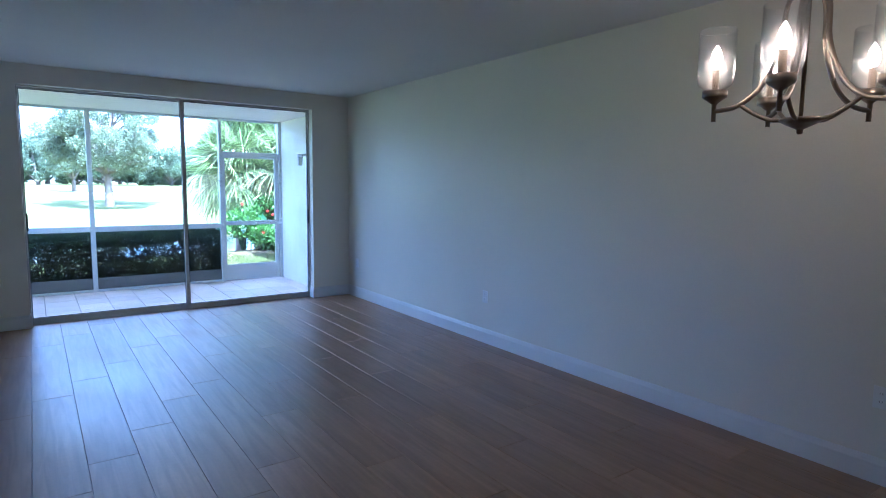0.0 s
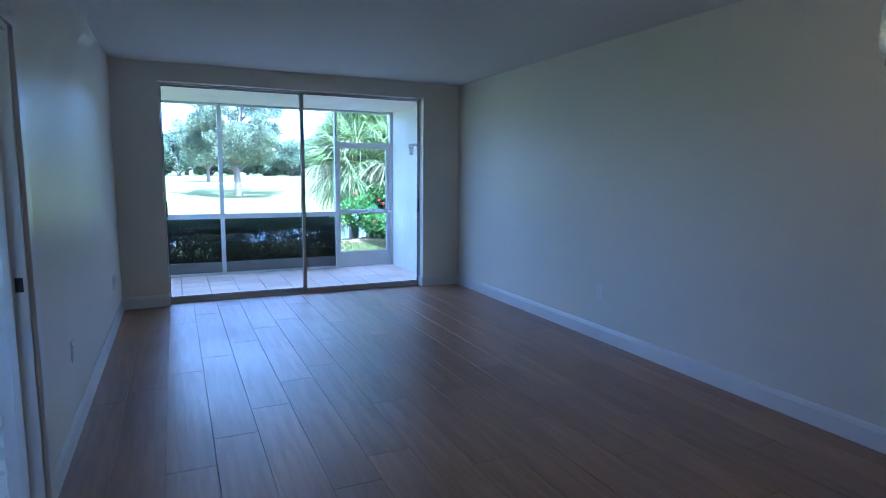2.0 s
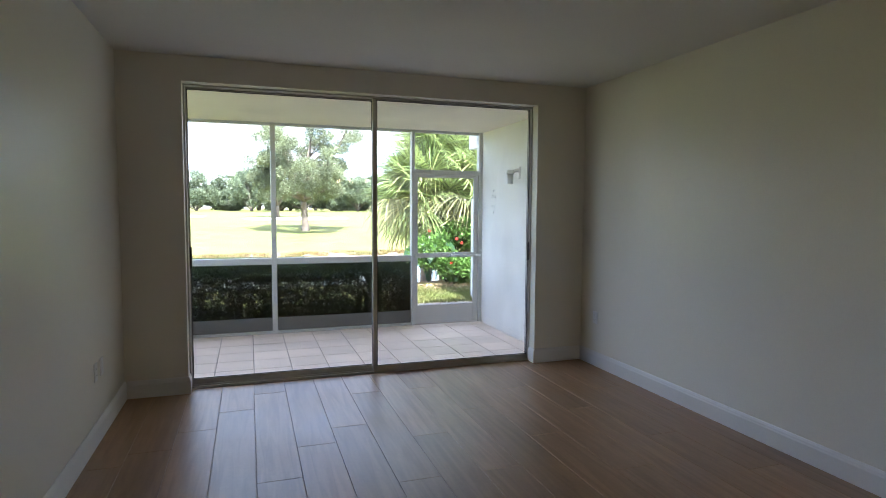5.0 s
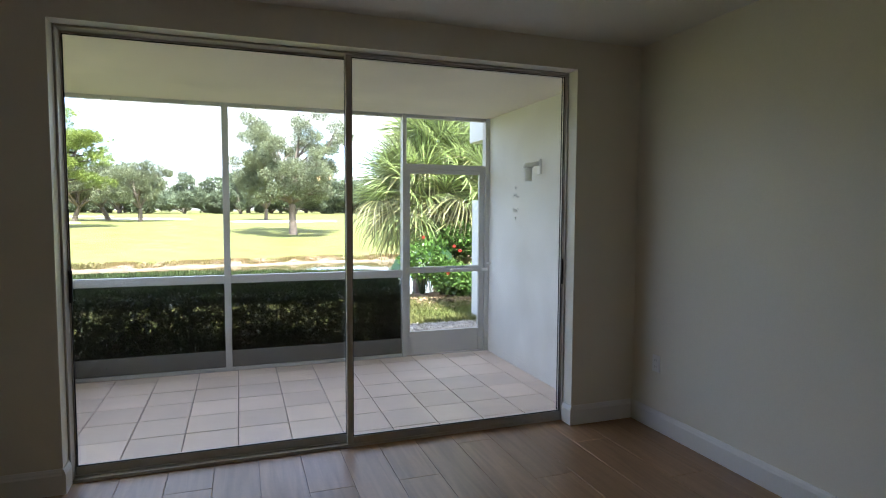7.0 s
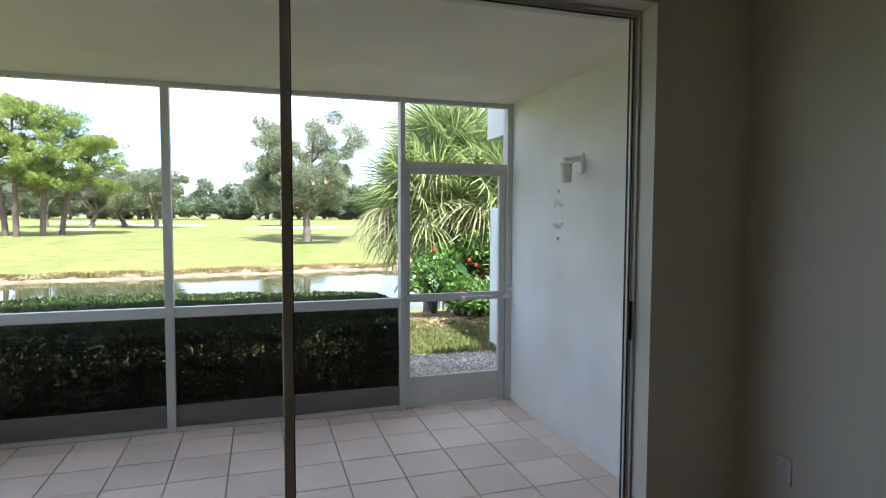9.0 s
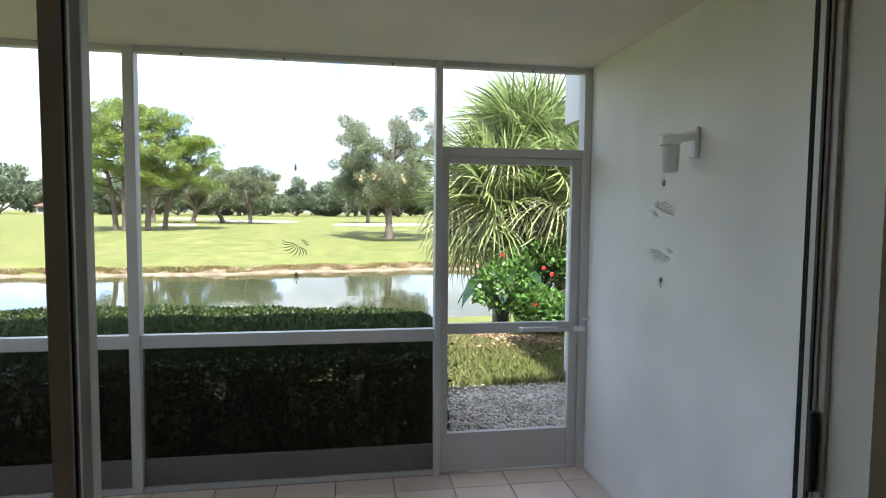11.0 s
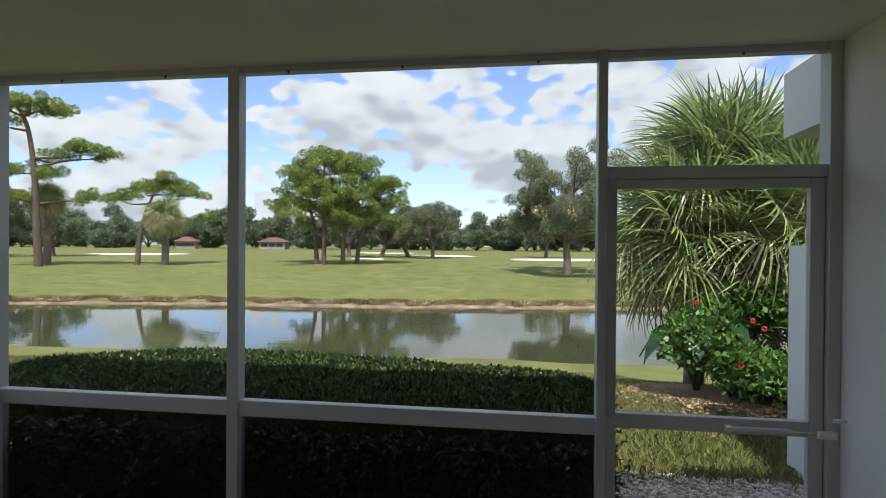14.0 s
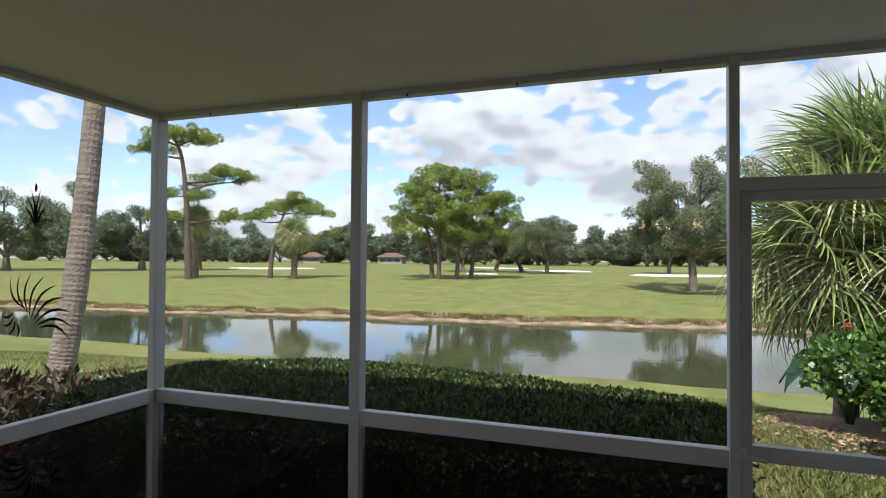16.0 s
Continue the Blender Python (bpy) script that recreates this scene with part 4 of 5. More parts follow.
def tree_line():
    rnd = random.Random(12)
    spots = []
    x = -215.0
    while x < 120:
        spots.append((x, 168 + rnd.uniform(-9, 9) - 0.0016 * (x + 50) ** 2 * 0.25, rnd.uniform(0.6, 1.2)))
        x += rnd.uniform(5.2, 8.5)
    x = -220.0
    while x < 150:
        spots.append((x, 198 + rnd.uniform(-8, 8), rnd.uniform(1.0, 1.45)))
        x += rnd.uniform(7.0, 10.0)
    for k, (x, y, s) in enumerate(spots):
        if (-76 < x < -64 or -97 < x < -87) and y < 180:
            continue
        src = far_kinds[k % 4]
        m = Matrix.Translation(on_ground(x, y, -0.2)) @ pose(0, 0, 0, 0, 0, rnd.uniform(0, 360)) @ Matrix.Diagonal((s * 1.05, s * 1.05, s, 1))
        if k < 4:
            src.matrix_basis = m
            far_kinds[k]["group"] = "distant tree line"
        else:
            c = copy_thing(src, Matrix.Translation(on_ground(x, y, -0.2)))
            c.matrix_basis = m
            c["group"] = "distant tree line"


tree_line()


def far_house(x, y, w, d, turn):
    t = empty("house", on_ground(x, y), "distant pale house with a terracotta hip roof", "house", "houses by the course")
    b = Matrix.Translation(on_ground(x, y)) @ pose(0, 0, 0, 0, 0, turn)

    def put(name, bm, material, parent):
        bmesh.ops.transform(bm, matrix=b, verts=bm.verts)
        return part(name, bm, material, parent)

    wall = put("wall", boxes((-w, w, -d, d, -0.4, 2.1)), HOUSEWALL, t)
    bm = bmesh.new()
    e = 0.6
    vs = [bm.verts.new(p) for p in ((-w - e, -d - e, 2.0), (w + e, -d - e, 2.0), (w + e, d + e, 2.0), (-w - e, d + e, 2.0), (-w + d, 0, 3.3), (w - d, 0, 3.3))]
    for q in ((0, 1, 5, 4), (1, 2, 5), (2, 3, 4, 5), (3, 0, 4), (3, 2, 1, 0)):
        bm.faces.new([vs[i] for i in q])
    put("roof", bm, ROOF, t)
    for k in range(3):
        cx = -w * 0.6 + k * w * 0.6
        put("window", boxes((cx - 0.9, cx + 0.9, -d - 0.04, -d + 0.02, 0.6, 1.6)), WINDOWDARK, wall)


far_house(-69.5, 163.0, 3.6, 2.2, 8)
far_house(-92.0, 156.0, 2.6, 1.8, 15)


def bunker(x, y, rx, ry, seed):
    rnd = random.Random(seed)
    n, v = 40, []
    ph = [rnd.uniform(0, 6.28) for _ in range(3)]
    for ring in (1.0, 0.9, 0.0):
        for k in range(n):
            a = 2 * math.pi * k / n
            r = ring * (1 + 0.18 * math.sin(2 * a + ph[0]) + 0.10 * math.sin(3 * a + ph[1]) + 0.05 * math.sin(5 * a + ph[2]))
            px, py = x + rx * r * math.cos(a), y + ry * r * math.sin(a)
            v.append((px, py, ground_z(px, py) + (0.02 if ring == 1.0 else 0.12)))
    f = [(r * n + k, r * n + (k + 1) % n, (r + 1) * n + (k + 1) % n, (r + 1) * n + k) for r in range(2) for k in range(n)]
    tagged(raw("sand_bunker", v, f, SAND), "pale sand bunker on the golf course", "bunker", kind="structure")


bunker(-52.9, 82.5, 6.2, 3.6, 1)
bunker(6.6, 78.5, 6.4, 2.8, 2)
bunker(-16.5, 74.8, 1.7, 1.0, 3)
bunker(-22.2, 104.0, 4.5, 2.4, 4)
bunker(-10.3, 90.2, 6.0, 2.4, 5)

# ---- hedge beyond the screen ----
HEDGE_EDGE = [(-1.19, 10.08), (-1.31, 10.9), (-1.21, 11.4), (-0.91, 11.78), (-0.55, 12.03), (0.09, 12.18), (0.83, 12.15), (1.67, 12.04), (2.16, 11.87), (2.85, 11.8), (3.26, 11.52), (3.28, 10.95), (3.16, 10.08)]


def hedge():
    rng = np.random.default_rng(21)
    t = empty("clipped_hedge", (1.0, 11.1, -0.26), "low clipped dark green hedge with a curved far edge", "hedge")
    edge = np.array([tuple(p)[:2] for p in spline([(x, y, 0) for x, y in HEDGE_EDGE], 6)])
    poly = np.vstack([edge, [(3.16, 10.08), (-1.19, 10.08)]])

    def inside(p):
        x, y = p[:, 0], p[:, 1]
        res = np.zeros(len(p), bool)
        j = len(poly) - 1
        for i in range(len(poly)):
            xi, yi, xj, yj = *poly[i], *poly[j]
            if yi != yj:
                res ^= ((yi > y) != (yj > y)) & (x < (xj - xi) * (y - yi) / (yj - yi) + xi)
            j = i
        return res

    pts, nrm = [], []
    # clipped top
    p = np.column_stack([rng.uniform(-1.5, 3.45, 120000), rng.uniform(10.0, 12.3, 120000), np.zeros(120000)])
    p = p[inside(p)]
    und = np.array([noise.noise((a * 2.3, b * 2.3, 5)) for a, b in p[:, :2]])
    p[:, 2] = 0.648 + 0.022 * und - np.abs(rng.normal(0, 0.014, len(p))) - 0.13 * np.clip((10.36 - p[:, 1]) / 0.28, 0, 1) ** 2
    pts.append(p)
    nrm.append(np.tile((0, 0, 0.8), (len(p), 1)))
    # faces all round, thinner low down
    ring = np.vstack([poly, poly[:1]])
    for a, b in zip(ring[:-1], ring[1:]):
        ln = np.linalg.norm(b - a)
        k = int(ln * 8200 * (1.0 if a[1] < 10.12 and b[1] < 10.12 else 0.45))
        u = rng.random(k)[:, None]
        q = a + (b - a) * u
        out = np.array((-(b - a)[1], (b - a)[0])) / (ln + 1e-9)
        mid = poly.mean(0)
        if np.dot(out, a - mid) < 0:
            out = -out
        z = -0.20 + 0.83 * rng.random(k) ** 1.15
        bulge = rng.normal(-0.05, 0.06, k)
        q3 = np.column_stack([q + out * bulge[:, None], z])
        pts.append(q3)
        nrm.append(np.tile((out[0], out[1], 0.45), (k, 1)))
    c, nn = np.concatenate(pts), np.concatenate(nrm)
    open_spot = np.array([noise.noise((a * 9.0, b * 3.0, h * 9.0)) for a, b, h in c])
    keep = (c[:, 2] > 0.55) | (open_spot < 0.46 - 0.26 * np.clip((c[:, 2] - 0.1) / 0.3, 0, 1) * (c[:, 2] < 0.5))
    v, f = scatter_leaves(c[keep], nn[keep], 0.040, 0.021, rng, 0.7)
    leaves = raw("leaves", v, f, HEDGELEAF, t)
    leaves["kind"] = "stuff"
    wood = bmesh.new()
    rnd = random.Random(5)
    for k in range(170):
        x, y = rnd.uniform(-1.2, 3.15), rnd.uniform(10.3, 11.6)
        if not inside(np.array([(x, y)]))[0]:
            continue
        g = Vector((x, y, -0.4))
        tip = g + Vector((rnd.uniform(-0.18, 0.18), rnd.uniform(-0.18, 0.18), rnd.uniform(0.75, 0.98)))
        tube(wood, [g, g.lerp(tip, 0.5) + Vector((rnd.uniform(-0.05, 0.05), rnd.uniform(-0.05, 0.05), 0)), tip], [0.012, 0.008, 0.003], 4)
    part("stems", wood, TWIG, t)["kind"] = "stuff"
    inner_p = np.column_stack([rng.uniform(-1.3, 3.2, 5000), rng.uniform(10.25, 12.0, 5000), rng.uniform(-0.15, 0.5, 5000)])
    inner_p = inner_p[inside(inner_p)]
    v, f = scatter_leaves(inner_p, np.tile((0, 0, 0.3), (len(inner_p), 1)), 0.055, 0.03, rng, 0.9)
    raw("inner_leaves", v, f, HEDGELEAF, t)["kind"] = "stuff"


hedge()


# ---- hibiscus, broad leaves and bed ----
def hibiscus():
    t = empty("hibiscus_bush", on_ground(5.33, 14.70), "leafy hibiscus bush with red flowers in a mulch bed", "shrub")
    rnd = random.Random(3)
    wood = bmesh.new()
    clumps = []
    b = Vector(on_ground(5.33, 14.70))
    for k in range(20):
        a = k * 2.4
        r = 0.62 * math.sqrt((k + 0.5) / 20)
        q = b + Vector((r * math.cos(a), 0.7 * r * math.sin(a), (0.25 + 1.2 * ((k * 0.618) % 1)) * (1 - 0.25 * r)))
        tube(wood, spline([b + Vector((rnd.uniform(-0.1, 0.1), rnd.uniform(-0.1, 0.1), -0.1)), b.lerp(q, 0.5) + Vector((0, 0, 0.12)), q], 3), [0.02 - 0.0025 * i for i in range(7)], 5)
        s = rnd.uniform(0.24, 0.36)
        clumps.append((q, (s, s, s)))
    part("stems", wood, TWIG, t)
    foliage("leaves", clumps, 5200, 0.085, 0.062, HIBLEAF, t, 33, jitter=0.6)["kind"] = "stuff"
    # flowers: five petals round a stamen
    for x, y, z in ((4.78, 14.40, 0.98), (5.27, 14.02, 0.82), (5.40, 14.05, 0.73), (5.18, 14.1, 0.30)):
        bm = bmesh.new()
        face = Vector((-0.35, -0.9, 0.25)).normalized()
        q = face.to_track_quat("Z", "Y").to_matrix()
        for k in range(5):
            a = 2 * math.pi * k / 5
            row = [(0.006, 0.0, 0.0), (0.020, -0.014, 0.008), (0.020, 0.014, 0.008), (0.030, -0.012, 0.003), (0.030, 0.012, 0.003)]
            vs = [bm.verts.new(Vector((x, y, z)) + q @ Vector((r * math.cos(a) - w * math.sin(a), r * math.sin(a) + w * math.cos(a), h))) for r, w, h in row]
            for idx in ((0, 1, 2), (1, 3, 4, 2)):
                bm.faces.new([vs[i] for i in idx])
        fl = part("flower", bm, RED, t, "open red hibiscus flower")
        part("stamen", tube(bmesh.new(), [Vector((x, y, z)), Vector((x, y, z)) + face * 0.055], [0.003, 0.002], 5), STRAW, fl)


hibiscus()


def broad_leaf_plant():
    t = empty("broad_leaf_plant", on_ground(4.98, 15.1), "dark glossy broad-leaved plant under the palm", "plant")
    b = Vector(on_ground(4.98, 15.1))
    for k, (az, el, ln, st) in enumerate(((200, 15, 0.62, 0.9), (255, 30, 0.7, 1.0), (300, 45, 0.66, 1.1), (170, 40, 0.55, 0.8), (20, 55, 0.7, 1.25), (340, 60, 0.75, 1.35), (95, 50, 0.6, 1.1))):
        d = Vector((math.cos(radians(az)), math.sin(radians(az)), 0))
        tip = b + d * 0.30 + Vector((0, 0, st))
        bm = bmesh.new()
        prev = None
        for i in range(8):
            u = i / 7
            w = 0.21 * math.sin(math.pi * min(1, u * 0.93 + 0.07)) ** 0.7 * (1.15 - 0.5 * u)
            c = tip + d * ln * u * 0.75 + Vector((0, 0, ln * (math.sin(radians(el)) * u * 0.35 - 0.85 * u * u)))
            s = d.cross(Vector((0, 0, 1)))
            row = [bm.verts.new(c - s * w + Vector((0, 0, 0.04))), bm.verts.new(c), bm.verts.new(c + s * w + Vector((0, 0, 0.04)))]
            if prev:
                bm.faces.new((prev[0], prev[1], row[1], row[0]))
                bm.faces.new((prev[1], prev[2], row[2], row[1]))
            prev = row
        leaf = part("leaf", bm, TAROLEAF, t, smooth=True)
        part("stalk", tube(bmesh.new(), [b, b.lerp(tip, 0.6) + Vector((0, 0, 0.1)), tip], [0.018, 0.013, 0.008], 6), TAROLEAF, leaf)


broad_leaf_plant()


def patch(name, cx, cy, rx, ry, lift, material, seed, label, category, dome=0.0):
    rnd = random.Random(seed)
    n, rings, v = 44, 7, []
    ph = [rnd.uniform(0, 6.28) for _ in range(3)]
    for g in range(rings + 1):
        s = 1 - g / rings
        for k in range(n):
            a = 2 * math.pi * k / n
            r = s * (1 + 0.10 * math.sin(2 * a + ph[0]) + 0.07 * math.sin(3 * a + ph[1]) + 0.04 * math.sin(7 * a + ph[2]))
            x, y = cx + rx * r * math.cos(a), cy + ry * r * math.sin(a)
            v.append((x, y, ground_z(x, y) + (lift + dome * (1 - s * s) if g else -0.03)))
    f = [(g * n + k, g * n + (k + 1) % n, (g + 1) * n + (k + 1) % n, (g + 1) * n + k) for g in range(rings) for k in range(n)]
    return tagged(raw(name, v, f, material, smooth=True), label, category, kind="structure")


patch("mulch_bed", 5.59, 15.35, 1.55, 1.5, 0.02, MULCH, 4, "bed of pale bark mulch", "mulch", 0.08)
patch("gravel_path", 4.42, 10.95, 1.35, 1.2, 0.012, GRAVEL, 5, "loose grey gravel strip", "gravel")


def chips(name, n, spot, size, material, label, category, seed, flat=0.6, lift=0.0):
    """Many small uneven stones or chips, each a squashed six-point body."""
    rng = np.random.default_rng(seed)
    v, f = [], []
    o = np.array([(1, 0, 0), (0, 1, 0), (-1, 0, 0), (0, -1, 0), (0, 0, 1), (0, 0, -1)], float)
    tri = [(0, 1, 4), (1, 2, 4), (2, 3, 4), (3, 0, 4), (1, 0, 5), (2, 1, 5), (3, 2, 5), (0, 3, 5)]
    for k in range(n):
        x, y = spot(rng)
        s = size * rng.uniform(0.5, 1.6)
        a = rng.uniform(0, 6.28)
        p = o * (s * rng.uniform(0.7, 1.3, (6, 1))) * (rng.uniform(0.7, 1.5), 1, flat)
        c, sn = math.cos(a), math.sin(a)
        tilt = rng.normal(0, 0.3)
        px, py, pz = p[:, 0] * c - p[:, 1] * sn, p[:, 0] * sn + p[:, 1] * c, p[:, 2] + tilt * p[:, 0] * 0.6
        z = ground_z(x, y) + lift + s * flat * 0.3
        b = len(v)
        v += list(zip(px + x, py + y, pz + z))
        f += [tuple(b + i for i in q) for q in tri]
    return tagged(raw(name, v, f, material), label, category, kind="stuff")


chips("gravel_stones", 7000, lambda r: (r.uniform(3.28, 4.97), r.uniform(10.0, 12.08) - 0.12 * abs(r.normal())), 0.017, GRAVEL, "loose grey and white gravel stones", "gravel", 6, 0.6, 0.012)
chips("bark_chips", 2600, lambda r: (5.43 + 0.62 * r.normal(), 15.0 + 0.62 * r.normal()), 0.03, MULCH, "pale bark chips and dry litter", "mulch", 7, 0.3, 0.05)
for k, (x, y, s) in enumerate(((4.46, 11.5, 0.11), (4.33, 11.72, 0.07))):
    bm = bmesh.new()
    bmesh.ops.create_icosphere(bm, subdivisions=2, radius=s)
    for w in bm.verts:
        w.co = Vector((w.co.x * 1.4, w.co.y, w.co.z * 0.45)) * (1 + 0.25 * noise.noise(w.co * 14 + Vector((k, 0, 0)))) + Vector((x, y, -0.24))
    tagged(part("flat_stone", bm, ROCK, smooth=True), "pale flat stone lying in the gravel", "stone")
for k, (x, y) in enumerate(((3.86, 11.38), (4.12, 10.90))):
    bm = bmesh.new()
    lathe(bm, [(0.085, -0.02), (0.085, 0.008), (0.075, 0.012), (0.02, 0.011), (0.0006, 0.011)], (x, y, -0.245), 20)
    tagged(part("drain_cover", bm, SLOT), "round black plastic drain cover in the gravel", "drain cover", "drain covers")


tagged(part("concrete_pad", boxes((3.10, 3.72, 10.05, 10.98, -0.5, -0.228), ch=0.012), AGGREGATE), "small rough concrete pad outside the screen door", "pad", kind="structure")


def grass_blades(name, n, spot, height, seed, label, material=None, girth=1.0):
    rng = np.random.default_rng(seed)
    v, f = [], []
    P = np.array([spot(rng) for _ in range(n)])
    Z = np.array([ground_z(x, y) for x, y in P])
    a = rng.uniform(0, 6.28, n)
    h = height * rng.uniform(0.5, 1.5, n)
    lean = rng.normal(0, 0.45, (n, 2)) * h[:, None]
    w = 0.0045 * girth * (1 + h * 4)
    base = np.column_stack([P, Z - 0.01])
    side = np.column_stack([np.cos(a) * w, np.sin(a) * w, np.zeros(n)])
    mid = base + np.column_stack([lean * 0.35, h * 0.6])
    tip = base + np.column_stack([lean, h])
    V = np.stack([base - side, base + side, mid + side * 0.7, tip, mid - side * 0.7], 1).reshape(-1, 3)
    F = np.arange(5 * n).reshape(n, 5)
    return tagged(raw(name, V, F, material or BLADE), label, "grass", kind="stuff")


grass_blades("grass_tufts", 26000, lambda r: (r.uniform(3.1, 6.2), 12.0 + 4.4 * r.random() ** 1.25 + 0.06 * r.normal()), 0.075, 41, "uneven grass at the edge of the gravel")
grass_blades("grass_near_lawn", 95000, lambda r: (r.uniform(-10.5, 5.0), 12.2 + 10.0 * r.random() ** 1.3), 0.05, 42, "mown grass sloping to the pond")
grass_blades("bank_grass", 16000, lambda r: (lambda x: (x, far_edge(x) + 0.34 + 0.25 * abs(r.normal())))(r.uniform(-60, 25)), 0.09, 43, "rough grass along the far bank", girth=2.0)
grass_blades("dry_bank_grass", 42000, lambda r: (lambda x: (x, far_edge(x) + 0.40 + 0.22 * abs(r.normal()) + 0.2 * math.sin(x * 1.7) * math.sin(x * 0.53)))(r.uniform(-60, 25)), 0.11, 44, "dry brown grass hanging over the eroded bank", DRYBLADE, 2.4)


# ---- plants by the side screen ----
def croton(x, y, r, h, seed):
    t = empty("croton_shrub", on_ground(x, y), "dark croton shrub with reddish leaves by the side screen", "shrub", "shrubs by the side screen")
    rnd = random.Random(seed)
    wood = bmesh.new()
    b = Vector(on_ground(x, y))
    clumps = []
    for k in range(8):
        a = k * 2.4
        q = b + Vector((r * 0.6 * math.cos(a), r * 0.6 * math.sin(a), h * rnd.uniform(0.55, 0.95)))
        tube(wood, [b - Vector((0, 0, 0.1)), b.lerp(q, 0.5) + Vector((0, 0, 0.05)), q], [0.012, 0.009, 0.004], 4)
        clumps.append((q, (r * 0.42, r * 0.42, r * 0.42)))
    part("stems", wood, TWIG, t)
    foliage("leaves", clumps, 3000, 0.13, 0.045, CROTON, t, seed, jitter=0.7)["kind"] = "stuff"
    for k in range(4):
        q = clumps[k * 2][0]
        bm = bmesh.new()
        for j in range(5):
            a = j * 1.257
            c = Vector(q) + Vector((0.0, -0.1, 0.1))
            vs = [bm.verts.new(c), bm.verts.new(c + Vector((0.04 * math.cos(a), 0.04 * math.sin(a), 0.025))), bm.verts.new(c + Vector((0.05 * math.cos(a + 0.6), 0.05 * math.sin(a + 0.6), 0.015)))]
            bm.faces.new(vs)
        part("flower", bm, RED, t, "small red flower")


for k, (x, y, r, h) in enumerate(((-2.35, 11.35, 0.5, 0.6), (-1.75, 10.4, 0.5, 0.62), (-2.9, 10.6, 0.55, 0.66), (-1.2, 9.7, 0.45, 0.6), (-2.0, 9.5, 0.5, 0.66))):
    croton(x, y, r, h, 90 + k)


# ---- fixtures ----
def outlet(x, y, z, nx):
    """A duplex outlet on a side wall; nx points into the room."""
    t = empty("wall_outlet", (x, y, z), "white duplex wall outlet with its cover plate", "outlet", "wall outlets")

    def b(d0, d1, y0, y1, z0, z1, ch):
        xs = sorted((x + nx * d0, x + nx * d1))
        return box(bmesh.new(), xs[0], xs[1], y + y0, y + y1, z + z0, z + z1, ch=ch)

    plate = part("cover_plate", b(0, 0.006, -0.036, 0.036, -0.058, 0.058, 0.002), PLASTIC, t)
    for dz in (-0.021, 0.021):
        s = part("socket", b(0.006, 0.0085, -0.017, 0.017, dz - 0.0145, dz + 0.0145, 0.001), PLASTIC, t)
        bm = bmesh.new()
        for dy in (-0.006, 0.006):
            xs = sorted((x + nx * 0.0086, x + nx * 0.0089))
            box(bm, xs[0], xs[1], y + dy - 0.001, y + dy + 0.001, z + dz - 0.004, z + dz + 0.006)
        part("slots", bm, SLOT, s, "dark plug slots")


outlet(XL, 3.985, 0.483, 1)
outlet(XL, 6.545, 0.446, 1)
outlet(XL, 6.39, 0.445, 1)
outlet(XR, 4.32, 0.446, -1)
outlet(XR, 1.138, 0.452, -1)
outlet(XR, 7.00, 0.457, -1)


def sconce():
    t = empty("wall_lamp", (LX1, 8.72, 1.920), "white jar lamp on a bracket on the stucco wall, unlit", "wall lamp")
    part("back_plate", box(bmesh.new(), LX1 - 0.022, LX1, 8.69, 8.75, 1.840, 1.985, ch=0.008), PLASTIC, t)
    part("arm", tube(bmesh.new(), [(LX1 - 0.02, 8.72, 1.945), (LX1 - 0.05, 8.72, 1.940), (LX1 - 0.09, 8.72, 1.930)], [0.024, 0.02, 0.022], 12), PLASTIC, t)
    c = (LX1 - 0.128, 8.72, 1.915)
    part("cap", lathe(bmesh.new(), [(0.0006, 0.036), (0.040, 0.030), (0.046, 0.022), (0.046, -0.014), (0.042, -0.014)], c, 24), PLASTIC, t, smooth=True)
    part("jar", lathe(bmesh.new(), [(0.039, -0.016), (0.041, -0.03), (0.036, -0.12), (0.033, -0.135), (0.027, -0.14), (0.0006, -0.141)], c, 24), FROST, t, "frosted glass jar", smooth=True)


sconce()


def blade(bm, root, tip, width, bow):
    """A thin curved leaf shape on the glass; root and tip are (x, z)."""
    r, t = Vector((root[0], 0, root[1])), Vector((tip[0], 0, tip[1]))
    d = t - r
    s = Vector((-d.z, 0, d.x)).normalized()
    left, right = [], []
    for i in range(7):
        u = i / 6
        c = r + d * u + s * bow * math.sin(math.pi * u)
        w = width * math.sin(math.pi * min(1, 0.12 + 0.88 * u)) ** 0.8
        left.append(bm.verts.new(c + s * w / 2))
        right.append(bm.verts.new(c - s * w / 2))
    for i in range(6):
        bm.faces.new((left[i], right[i], right[i + 1], left[i + 1]))


